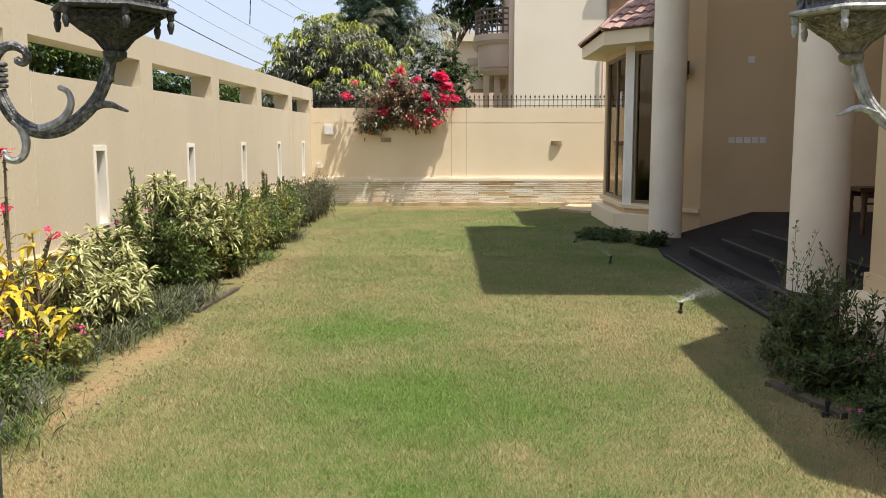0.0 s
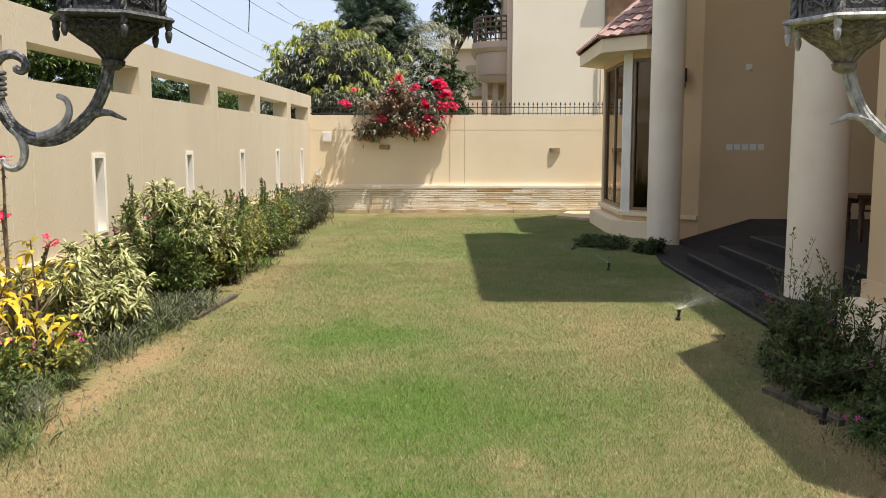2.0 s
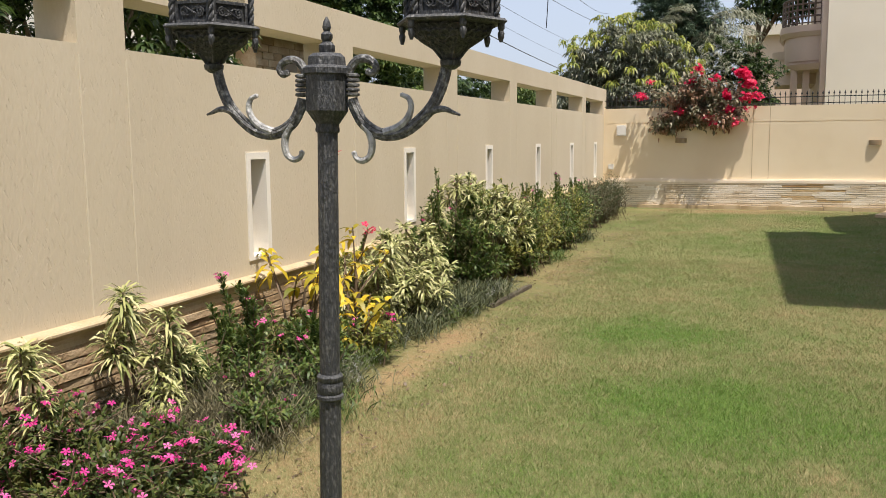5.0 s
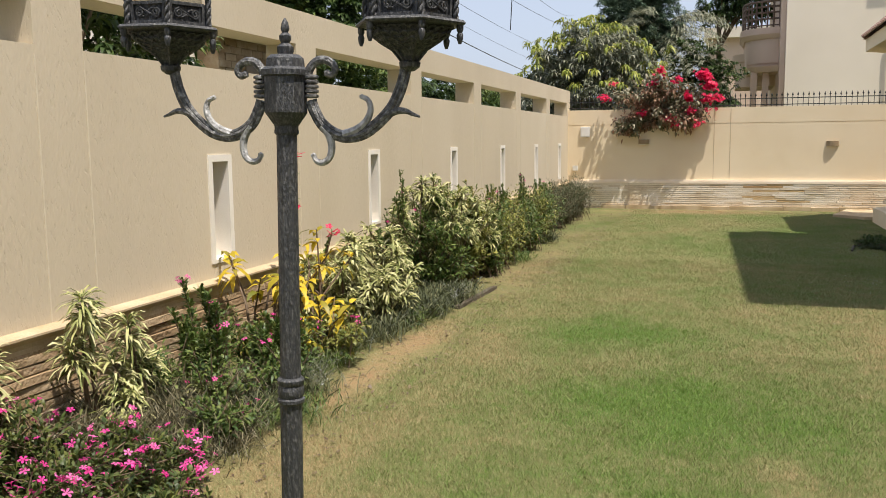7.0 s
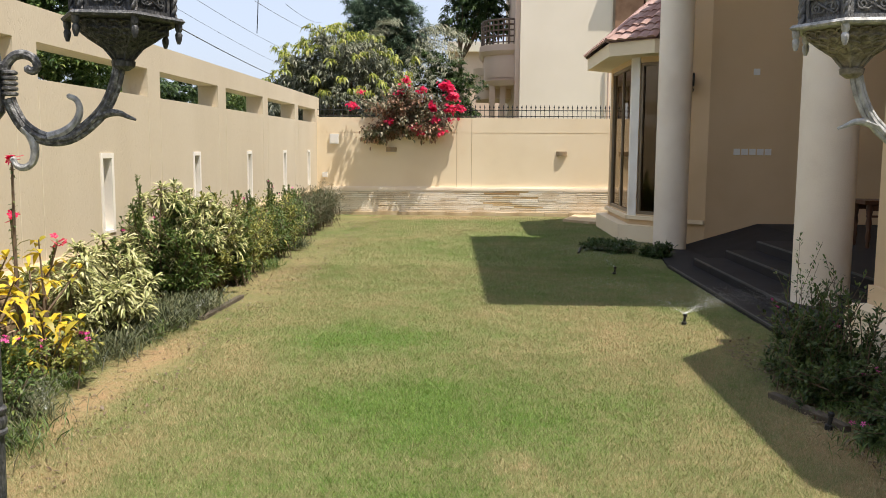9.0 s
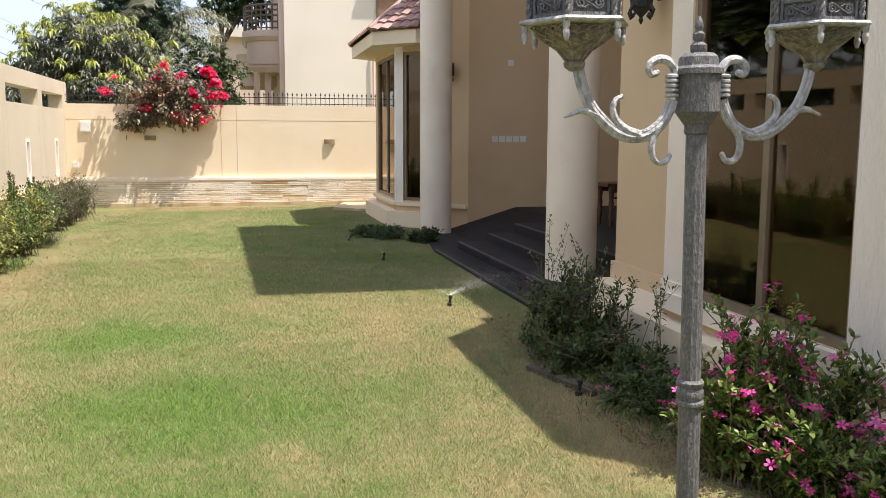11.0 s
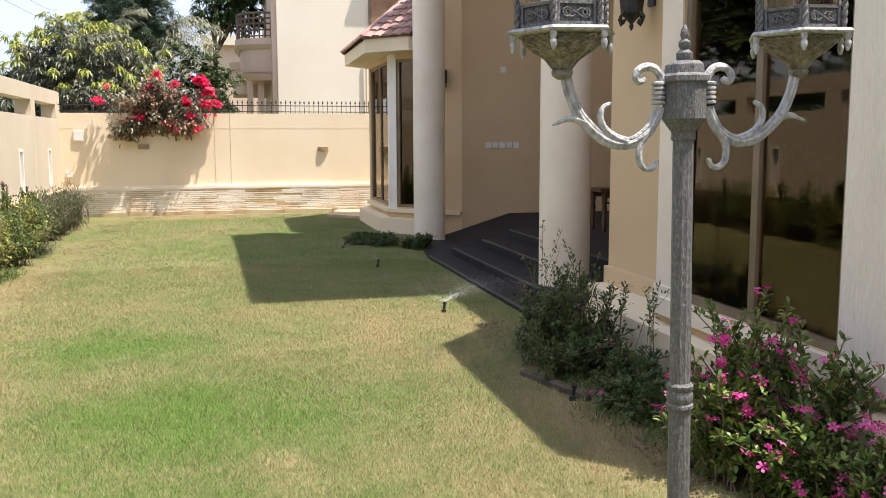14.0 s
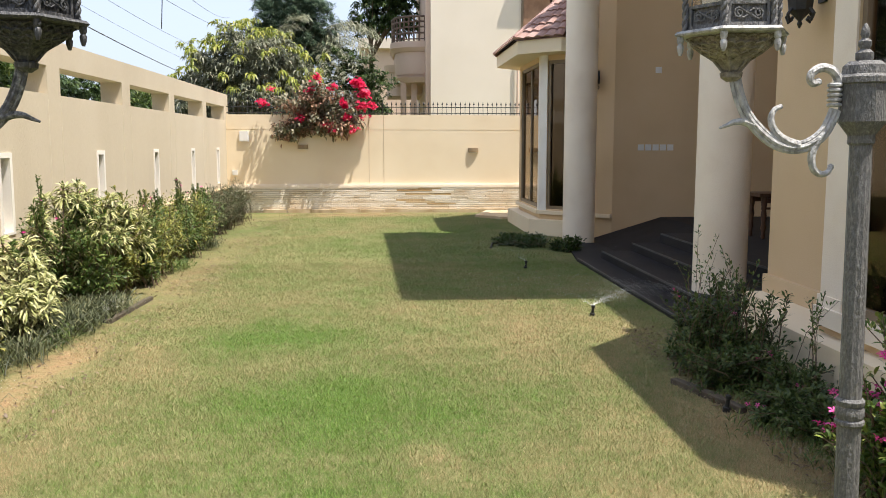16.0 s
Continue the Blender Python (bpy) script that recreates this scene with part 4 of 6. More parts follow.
# ---- wooden bench on the porch ----
bench = base_of("bench", (5.5, 12.4, 0.42), "dark wooden bench with turned legs on the porch", "bench")
bm = bmesh.new()
box(bm, 4.85, 6.6, 12.1, 12.65, 1.02, 1.07)
bevelled(bm, 0.01)
part("seat", bm, M_WOOD, bench)
bm = bmesh.new()
box(bm, 4.9, 6.55, 12.14, 12.18, 0.93, 1.0)
box(bm, 4.9, 6.55, 12.56, 12.6, 0.93, 1.0)
box(bm, 4.9, 6.55, 12.14, 12.17, 0.84, 0.87)
part("apron", bm, M_WOOD, bench)
for x in (4.94, 6.5):
    for y in (12.16, 12.58):
        bm = bmesh.new()
        lathe(bm, [(0.02, 0.42), (0.03, 0.45), (0.022, 0.5), (0.04, 0.58), (0.025, 0.65), (0.042, 0.76), (0.03, 0.84), (0.04, 0.9), (0.04, 1.02)], 14, x, y)
        part("leg", bm, M_WOOD, bench, smooth=True)

# ---- sprinklers and hose ----
bm = bmesh.new()
lathe(bm, [(0.026, -0.01), (0.026, 0.03), (0.014, 0.035), (0.014, 0.085), (0.02, 0.09), (0.02, 0.11), (0.012, 0.115)], 14)
head = tagged(part("sprinkler", bm, M_RUBBER, smooth=True), "black plastic pop-up sprinkler head in the grass", "sprinkler", "sprinklers")
head.matrix_basis = Matrix.Translation((-3.21, 8.8, 0))
for x, y in ((1.55, 12.3), (1.68, 8.85), (1.80, 5.6)):
    copy_thing(head, Matrix.Translation((x, y, 0)) @ pose(0, 0, 0, 5, 4, 20))
bm = bmesh.new()
tube(bm, [(2.1, 6.9, 0.02), (2.02, 6.5, 0.03), (2.0, 6.25, 0.05), (2.06, 6.0, 0.05), (2.1, 5.85, 0.03), (2.25, 5.5, 0.02)], 0.011, 8)
tagged(part("hose", bm, M_RUBBER, smooth=True), "black irrigation hose at the edge of the bed", "hose")
bm = bmesh.new()
tube(bm, [(1.35, 14.7, 0.015), (1.45, 15.3, 0.02), (1.62, 15.5, 0.02), (1.75, 15.0, 0.02), (2.0, 15.6, 0.03), (2.3, 16.2, 0.02)], 0.02, 8)
tagged(part("hose", bm, M_RUBBER, smooth=True), "black garden hose curled on the shaded lawn", "hose")
bm = bmesh.new()
prism(bm, [(1.75, 21.0), (2.3, 20.4), (2.9, 20.4), (2.9, 22.5), (2.2, 22.5)], 0.0, 0.06)
bevelled(bm, 0.01)
tagged(part("paving_slab", bm, M_LEDGE), "pale stone paving slab beside the bay", "paving slab")

# low edging boards of the beds
def edging(p, q, high, label):
    bm = bmesh.new()
    slab(bm, p, q, -0.03, high, 0.03, 0.03)
    bmesh.ops.subdivide_edges(bm, edges=[e for e in bm.edges if e.calc_length() > 0.4], cuts=5)
    for v in bm.verts:
        v.co += Vector((random.uniform(-0.006, 0.006), random.uniform(-0.006, 0.006), random.uniform(-0.008, 0.004)))
    bevelled(bm, 0.006)
    tagged(part("edging_board", bm, M_EDGE), label, "edging board", "edging boards of the beds")


M_EDGE = material("damp_dark_timber", [(0.05, 0.04, 0.028), (0.085, 0.068, 0.048), (0.13, 0.105, 0.075)], 0.9, 8, 0.4, 70, stretch=(4, 1, 1))
edging((1.68, 6.3), (1.90, 5.55), 0.045, "dark damp timber edging along the shaded shrubs")
edging((-3.16, 8.75), (-3.10, 10.1), 0.04, "low dark timber edging along the wall bed")

# ---- water from the sprinklers ----
M_WATER = material("water_drops", [(0.80, 0.83, 0.85), (0.90, 0.92, 0.93)], 0.15, 5, 0, 40, spec=0.6)
drops = np.random.default_rng(21)


def spray(place, aim, reach, n):
    """Fine drops on low arcs, thickest near the nozzle."""
    ways = math.radians(aim) + drops.normal(size=n) * 0.55
    jet = drops.random(n) < 0.16
    ways = np.where(jet, math.radians(aim) + drops.normal(size=n) * 0.05, ways)
    t = drops.random(n) ** 1.4
    far = reach * drops.uniform(0.6, 1.0, n)
    x, y = place[0] + far * t * np.cos(ways), place[1] + far * t * np.sin(ways)
    z = 0.11 + 1.3 * t * (1 - t) * reach * 0.28 + drops.normal(size=n) * 0.03 * t
    s = drops.uniform(0.0007, 0.0017, n)[:, None]
    c = np.stack([x, y, np.maximum(z, 0.01)], 1)
    V = np.stack([c + s * np.array(k) for k in ((1, 0, -0.7), (-0.5, 0.87, -0.7), (-0.5, -0.87, -0.7), (0, 0, 1.6))], 1).reshape(-1, 3)
    F = (np.arange(n)[:, None, None] * 4 + np.array([[0, 2, 1], [0, 1, 3], [1, 2, 3], [2, 0, 3]])[None]).reshape(-1, 3)
    tagged(mesh_from("water_spray", V, F, M_WATER), "fine water spray thrown by a sprinkler", "water spray", "sprinkler sprays", "stuff")


spray((1.68, 8.85), 20, 1.7, 5200)
spray((1.68, 8.85), 135, 2.4, 1400)
spray((1.55, 12.3), 120, 2.0, 1600)
spray((-3.21, 8.8), 95, 0.8, 900)
spray((-3.1, 5.4), 120, 1.0, 900)

# ---- neighbours beyond the walls ----
nb = base_of("neighbour_house", (4.0, 31.0, 0), "tall cream neighbouring house with a rounded balcony", "house")
bm = bmesh.new()
box(bm, 1.14, 9.5, 29.6, 38.0, 0, 10.5)
part("wall", bm, M_NEIGH, nb)
bm = bmesh.new()
box(bm, 0.98, 1.25, 29.72, 38.0, 0, 10.5)
part("side_wall", bm, M_NEIGH2, nb, "pinkish side wall")


def drum(w, y, z0, z1, flare=0.0):
    """One rounded band of the balcony: w metres out from the side wall, its front at y; flare widens its top."""
    bm = bmesh.new()
    rows = []
    for z, k in ((z0, w), (z0 + 0.3 * (z1 - z0), w + flare * 0.35), (z1, w + flare)):
        pts = [(0.98 - k * math.sin(a), y + 1.1 - (1.1 + k - w) * math.cos(a)) for a in [math.pi / 2 * i / 11 for i in range(12)]]
        rows.append([bm.verts.new((*p, z)) for p in pts + [(0.98 - k, y + 3.2), (0.98, y + 3.2)]])
    for lo, hi in zip(rows, rows[1:]):
        for i in range(len(lo)):
            bm.faces.new((lo[i - 1], lo[i], hi[i], hi[i - 1]))
    bm.faces.new(rows[0])
    bm.faces.new(rows[-1])
    bmesh.ops.recalc_face_normals(bm, faces=bm.faces)
    part("balcony_band", bm, M_NEIGH2, nb, "curved pinkish balcony band", smooth=True)


for w, y, z0, z1, flare in ((0.92, 30.3, 3.84, 4.02, 0.10), (0.98, 30.35, 4.02, 4.12, 0.0), (0.98, 30.3, 4.12, 4.88, 0.02), (1.04, 30.25, 4.88, 5.02, 0.10), (1.16, 30.2, 5.02, 5.22, 0.0), (1.26, 32.2, 3.5, 4.36, 0.02), (1.32, 32.15, 4.36, 4.62, 0.06)):
    drum(w, y, z0, z1, flare)
pts = [(0.98 - 1.08 * math.sin(a), 31.4 - 1.08 * math.cos(a)) for a in [math.pi / 2 * i / 9 for i in range(10)]] + [(-0.10, 32.6)]
for z, r in ((5.30, 0.02), (6.05, 0.035), (5.5, 0.03), (5.7, 0.03), (5.88, 0.03)):
    bm = bmesh.new()
    tube(bm, [(x, y, z) for x, y in pts], r, 6)
    part("balcony_rail", bm, M_RAIL, nb, "brown balcony rail", smooth=True)
for x, y in pts:
    bm = bmesh.new()
    tube(bm, [(x, y, 5.2), (x, y, 6.05)], 0.03, 6)
    part("baluster", bm, M_RAIL, nb, smooth=True)
for x in (0.16, 0.52):
    bm = bmesh.new()
    box(bm, x, x + 0.2, 30.7, 30.9, 0, 3.86)
    part("post", bm, M_NEIGH2, nb)
bm = bmesh.new()
box(bm, 4.15, 5.3, 29.55, 29.62, 5.35, 7.6)
win = part("window", bm, M_FRAME, nb, "brown shuttered window")
bm = bmesh.new()
box(bm, 4.22, 5.23, 29.53, 29.55, 5.42, 7.5)
part("pane", bm, M_CURTAIN, win)
bm = bmesh.new()
tube(bm, [(4.05, 29.5, 0), (4.05, 29.5, 4.6)], 0.04, 8)
part("downpipe", bm, M_NEIGH2, nb)
bm = bmesh.new()
box(bm, 4.1, 5.9, 29.15, 29.6, 7.7, 7.9)
part("sunshade", bm, M_NEIGH, nb)

st = base_of("neighbour_house", (-13, 13, 0), "far white neighbouring house with a stone porch", "house")
bm = bmesh.new()
box(bm, -17, -11.0, 12.6, 16.1, 0, 6.0)
part("wall", bm, M_WHITE, st)
bm = bmesh.new()
box(bm, -17, -10.5, 16.1, 20.0, 0, 3.95)
for z in range(26):
    for k in range(9):
        o = 0.22 * (z % 2)
        y = 16.12 + k * 0.44 + o
        box(bm, -10.5, -10.47, y, min(y + 0.42, 20.0), 0.02 + z * 0.15, 0.155 + z * 0.15)
part("stone_wall", bm, M_STONE, st, "coursed brown stone wall")
bm = bmesh.new()
box(bm, -10.47, -10.44, 17.1, 17.7, 2.0, 3.6)
part("window", bm, M_FRAME, st)
bm = bmesh.new()
box(bm, -17, -10.1, 15.9, 20.4, 3.95, 4.25)
part("roof", bm, M_LEDGE, st)
fl = base_of("neighbour_house", (-1.5, 48, 0), "distant pale flat-roofed house", "house")
bm = bmesh.new()
box(bm, -1.5, 1.8, 46, 54, 0, 6.6)
part("wall", bm, M_NEIGH2, fl)
bm = bmesh.new()
box(bm, -1.7, 2.0, 45.6, 54, 6.6, 7.1)
part("parapet", bm, M_NEIGH, fl)

# overhead cables
M_CABLE = material("grey_cable_sheath", [(0.10, 0.10, 0.105), (0.17, 0.17, 0.175)], 0.6, 6, 0, 60)
for x0, z0, x1, z1, r in ((-8.0, 4.8, -9.0, 4.8, 0.016), (-6.9, 5.1, -8.4, 5.8, 0.006), (-5.5, 5.1, -6.9, 6.3, 0.006), (-4.9, 5.1, -6.9, 6.75, 0.006), (-8.6, 5.6, -9.6, 5.7, 0.006)):
    bm = bmesh.new()
    tube(bm, [(x0 + (x1 - x0) * t, 22 + 14 * t, z0 + (z1 - z0) * t + 0.12 * t * (t - 1)) for t in [-0.15 + 0.19 * k for k in range(13)]], r, 5)
    tagged(part("overhead_cable", bm, M_CABLE, smooth=True), "thin dark overhead cable against the sky", "cable", "overhead cables")
bm = bmesh.new()
tube(bm, [(-6.62, 26, 7.2), (-6.69, 26, 5.7), (-6.73, 26, 5.0)], 0.014, 5)
tagged(part("hanging_cable", bm, M_RUBBER, smooth=True), "loose cable end hanging from above", "cable")

# ---- plants ----
M_VARI = leafy("variegated_leaf", [(0.26, 0.30, 0.10), (0.50, 0.50, 0.21), (0.70, 0.67, 0.38)], trans=0.25)
M_GREEN = leafy("mid_green_leaf", [(0.045, 0.085, 0.02), (0.095, 0.15, 0.035), (0.18, 0.22, 0.06)])
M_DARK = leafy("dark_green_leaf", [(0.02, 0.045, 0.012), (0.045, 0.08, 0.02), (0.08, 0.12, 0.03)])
M_VINCA = leafy("glossy_green_leaf", [(0.05, 0.10, 0.02), (0.115, 0.18, 0.035), (0.26, 0.305, 0.07)], rough=0.4)
M_SHADE = leafy("shade_shrub_leaf", [(0.03, 0.055, 0.016), (0.07, 0.11, 0.03), (0.13, 0.165, 0.05)])
M_BED = leafy("deep_green_leaf", [(0.03, 0.055, 0.015), (0.07, 0.10, 0.025), (0.15, 0.17, 0.045)])
M_YELLOW = leafy("yellow_croton_leaf", [(0.16, 0.17, 0.02), (0.60, 0.44, 0.03), (0.78, 0.56, 0.05)], trans=0.3)
M_GREY = leafy("grey_green_leaf", [(0.04, 0.05, 0.024), (0.08, 0.095, 0.045), (0.17, 0.175, 0.09)])
M_TANGLE = leafy("dry_tangled_leaf", [(0.06, 0.055, 0.03), (0.12, 0.11, 0.06), (0.24, 0.215, 0.13)])
M_STRIPE = leafy("green_leaf_stripe", [(0.055, 0.09, 0.02), (0.10, 0.14, 0.035), (0.16, 0.20, 0.06)])
M_OLIVE = leafy("olive_leaf", [(0.075, 0.105, 0.025), (0.18, 0.20, 0.045), (0.34, 0.32, 0.08)])
M_DRY = leafy("dry_leaf", [(0.10, 0.065, 0.04), (0.18, 0.13, 0.08), (0.27, 0.20, 0.12)])
M_PINK = leafy("pink_petal", [(0.76, 0.035, 0.30), (0.88, 0.09, 0.42), (0.92, 0.22, 0.54)], trans=0.4, by_object=True)
M_RED = leafy("red_bract", [(0.58, 0.008, 0.06), (0.76, 0.018, 0.10), (0.84, 0.05, 0.17)], trans=0.4)
M_MANGO = leafy("mango_leaf", [(0.075, 0.09, 0.055), (0.165, 0.18, 0.115), (0.34, 0.34, 0.25)])
M_FRESH = leafy("fresh_yellow_green_leaf", [(0.13, 0.17, 0.03), (0.26, 0.30, 0.045), (0.38, 0.37, 0.09)], trans=0.3)
M_FAR = leafy("blue_green_needles", [(0.055, 0.10, 0.07), (0.12, 0.18, 0.12), (0.20, 0.26, 0.17)], trans=0.4)
M_VINE = leafy("dusty_vine_leaf", [(0.09, 0.095, 0.045), (0.20, 0.19, 0.11), (0.38, 0.35, 0.25)], trans=0.3)
M_WITHER = leafy("withered_bract", [(0.16, 0.09, 0.055), (0.33, 0.19, 0.12), (0.46, 0.30, 0.20)], trans=0.3)
M_PALM = leafy("palm_leaflet", [(0.13, 0.15, 0.09), (0.24, 0.25, 0.17), (0.38, 0.37, 0.27)])
rs = np.random.default_rng(11)


def unit(v):
    return v / np.maximum(np.linalg.norm(v, axis=1, keepdims=True), 1e-6)


def leaves(P, D, length, width, droop=0.3, fold=0.25):
    """Arched leaves: bases P, ways D, one length and width each; returns verts and triangles."""
    n = len(P)
    D = unit(D)
    length = np.broadcast_to(np.asarray(length, float), (n,))[:, None]
    width = np.broadcast_to(np.asarray(width, float), (n,))[:, None]
    S = unit(np.cross(D, np.array([0, 0, 1.0])) + 0.25 * rs.normal(size=(n, 3)))
    N = np.cross(S, D)
    G = np.array([0, 0, -1.0])
    m1 = P + D * length * 0.35 + G * droop * length * 0.10
    m2 = P + D * length * 0.70 + G * droop * length * 0.42
    tip = P + D * length * 0.95 + G * droop * length
    h = N * width * fold
    V = np.stack([P, m1 - S * width * 0.5 + h, m1 + S * width * 0.5 + h, m2 - S * width * 0.42 + h, m2 + S * width * 0.42 + h, tip], 1).reshape(-1, 3)
    T = np.array([[0, 2, 1], [1, 2, 4], [1, 4, 3], [3, 4, 5]])
    F = (np.arange(n)[:, None, None] * 6 + T[None]).reshape(-1, 3)
    return V, F


def gather(lists):
    V, F, k = [], [], 0
    for v, f in lists:
        V.append(v)
        F.append(f + k)
        k += len(v)
    return np.concatenate(V), np.concatenate(F)


def stems_of(n, base, spread, height, lean=0.35, low=0.6):
    """Stem lines: bases and tips of a clump."""
    b = np.stack([base[0] + rs.normal(size=n) * spread[0] * 0.30, base[1] + rs.normal(size=n) * spread[1] * 0.30, np.zeros(n)], 1)
    a = rs.uniform(0, 2 * np.pi, n)
    r = np.sqrt(rs.uniform(0, 1, n))
    h = height * (low + (1 - low) * rs.uniform(0, 1, n)) * (1 - lean * r ** 2)
    t = np.stack([base[0] + spread[0] * r * np.cos(a), base[1] + spread[1] * r * np.sin(a), h], 1)
    return b, t


def stem_mesh(B, T, r, mat, parent, name="stem", bend=0.12):
    bm = bmesh.new()
    for b, t in zip(B, T):
        mid = (b + t) / 2 + np.array([*(b[:2] - t[:2]) * bend, 0.12 * (t[2] - b[2])])
        tube(bm, [tuple(b - np.array([0, 0, 0.02])), tuple(mid), tuple(t)], [r, r * 0.8, r * 0.5], 5)
    return part(name, bm, mat, parent, kind="stuff")


def along_stems(B, T, per, lo=0.25):
    """Points on the stems and the stems' ways there."""
    n = len(B) * per
    i = np.repeat(np.arange(len(B)), per)
    u = rs.uniform(lo, 1, n)[:, None]
    mid = (B + T) / 2 + np.concatenate([(B[:, :2] - T[:, :2]) * 0.12, 0.12 * (T[:, 2:] - B[:, 2:])], 1)
    b, m, t = B[i], mid[i], T[i]
    P = (1 - u) ** 2 * b + 2 * u * (1 - u) * (2 * m - 0.5 * (b + t)) + u ** 2 * t
    return P, unit(t - b)


def flower_mesh(P, size, mat, parent, name="flowers"):
    """Five-petalled flowers facing up and outwards."""
    out = []
    k = len(P)
    N = unit(rs.normal(size=(k, 3)) * 0.45 + np.array([-0.05, -0.35, 0.8]))
    A = unit(np.cross(N, rs.normal(size=(k, 3))))
    Bv = np.cross(N, A)
    for j in range(5):
        a = 2 * np.pi * j / 5
        D = A * math.cos(a) + Bv * math.sin(a)
        S = -A * math.sin(a) + Bv * math.cos(a)
        s = size * rs.uniform(0.8, 1.15, (k, 1))
        V = np.stack([P, P + D * s * 0.55 - S * s * 0.33 + N * s * 0.12, P + D * s + N * s * 0.06, P + D * s * 0.55 + S * s * 0.33 + N * s * 0.12], 1).reshape(-1, 3)
        F = (np.arange(k)[:, None, None] * 4 + np.array([[0, 1, 2], [0, 2, 3]])[None]).reshape(-1, 3)
        out.append((V, F))
    V, F = gather(out)
    return mesh_from(name, V, F, mat, parent, kind="stuff")


BLOOMS = {}


def bloom(mat):
    """Four shapes of a five-petalled flower, one metre in radius, to be scaled down."""
    if mat.name not in BLOOMS:
        BLOOMS[mat.name] = []
        for k in range(4):
            bm = bmesh.new()
            eye = bm.verts.new((0, 0, 0))
            for j in range(5):
                a = 2 * math.pi * j / 5 + 0.1 * k
                lift = 0.10 + 0.08 * k
                c, s = math.cos(a), math.sin(a)
                L = bm.verts.new((0.55 * c + 0.25 * s, 0.55 * s - 0.25 * c, lift))
                M = bm.verts.new((0.88 * c + 0.24 * s, 0.88 * s - 0.24 * c, lift * 0.9))
                T = bm.verts.new((0.98 * c, 0.98 * s, lift * 0.6))
                N = bm.verts.new((0.88 * c - 0.24 * s, 0.88 * s + 0.24 * c, lift * 0.9))
                R = bm.verts.new((0.55 * c - 0.25 * s, 0.55 * s + 0.25 * c, lift))
                bm.faces.new((eye, L, M, T, N, R))
            lathe(bm, [(0.05, -0.5), (0.09, 0.02)], 5)
            me = bpy.data.meshes.new("flower")
            bm.to_mesh(me)
            bm.free()
            me.materials.append(mat)
            BLOOMS[mat.name].append(me)
    return BLOOMS[mat.name]


def bushy(name, base, spread, height, stems, per, length, width, mat, label, category, lean=0.35, up=0.5, droop=0.3, flowers=0, flower_size=0.02, flower_mat=None, group="", low=0.6, start=0.25, twigs=0.06, stem_r=0.006):
    """Leafy shrub: leaves scattered on short twigs along its stems."""
    root = base_of(name, (*base, 0), label, category, group)
    B, T = stems_of(stems, base, spread, height, lean, low)
    stem_mesh(B, T, stem_r, M_BARK, root)
    P, W = along_stems(B, T, per, start)
    out = rs.normal(size=P.shape)
    P2 = P + unit(out) * twigs * rs.uniform(0, 1, (len(P), 1))
    P2[:, 2] = np.maximum(P2[:, 2], 0.02)
    D = unit(out) + up * W + np.array([0, 0, 0.15])
    V, F = leaves(P2, D, length * rs.uniform(0.6, 1.2, len(P)), width * rs.uniform(0.7, 1.2, len(P)), droop)
    mesh_from("leaves", V, F, mat, root)
    if flowers:
        pick = rs.integers(0, stems, max(1, flowers // 2))[rs.integers(0, max(1, flowers // 2), flowers)]
        q = T[pick] + rs.normal(size=(flowers, 3)) * np.array([0.035, 0.035, 0.022]) + np.array([0, 0, 0.02])
        for at in q:
            lean = Euler((rs.uniform(-0.2, 0.9), rs.uniform(-0.7, 0.7), rs.uniform(0, 6.3))).to_matrix().to_4x4()
            share("flower", bloom(flower_mat)[rs.integers(0, 4)], root, Matrix.Translation(at) @ lean @ Matrix.Scale(flower_size * rs.uniform(0.8, 1.2), 4))
    return root


def rosettes(name, base, spread, height, stems, per, length, width, mat, label, category, droop=0.55, group="", low=0.45, layers=2, lower_mat=None):
    """Dracaena-like plant: tufts of strap leaves at the stem tips."""
    root = base_of(name, (*base, 0), label, category, group)
    B, T = stems_of(stems, base, spread, height, 0.25, low)
    stem_mesh(B, T, 0.011, M_BARK, root)
    out, hearts = [], []
    for layer in range(layers):
        i = np.repeat(np.arange(stems), per)
        n = len(i)
        P = T[i] - (unit(T - B)[i]) * (layer * 0.09 + rs.uniform(0, 0.06, (n, 1)))
        a = rs.uniform(0, 2 * np.pi, n)
        e = rs.uniform(-0.2, 1.3, n) - 0.45 * layer
        D = np.stack([np.cos(a), np.sin(a), e], 1)
        ln = length * rs.uniform(0.7, 1.15, n)
        wd = width * rs.uniform(0.8, 1.2, n)
        state = rs.bit_generator.state
        out.append(leaves(P, D, ln, wd, droop))
        if lower_mat:
            rs.bit_generator.state = state
            hearts.append(leaves(P + np.array([0, 0, 0.0022]), D, ln * 0.93, wd * 0.52, droop))
    V, F = gather(out)
    mesh_from("leaves", V, F, mat, root)
    if lower_mat:
        V, F = gather(hearts)
        mesh_from("leaf_stripes", V, F, lower_mat, root, "green middle stripes of the leaves")
    return root


def tuft(name, base, spread, height, n, width, mat, label, category, group=""):
    """Clump of long arching grassy leaves."""
    root = base_of(name, (*base, 0), label, category, group)
    P = np.stack([base[0] + rs.normal(size=n) * spread[0] * 0.5, base[1] + rs.normal(size=n) * spread[1] * 0.5, np.zeros(n)], 1)
    a = rs.uniform(0, 2 * np.pi, n)
    D = np.stack([np.cos(a) * 0.7, np.sin(a) * 0.7, rs.uniform(0.7, 2.2, n)], 1)
    V, F = leaves(P, D, height * rs.uniform(0.5, 1.25, n), width * rs.uniform(0.6, 1.1, n), 0.6)
    mesh_from("leaves", V, F, mat, root)
    return root


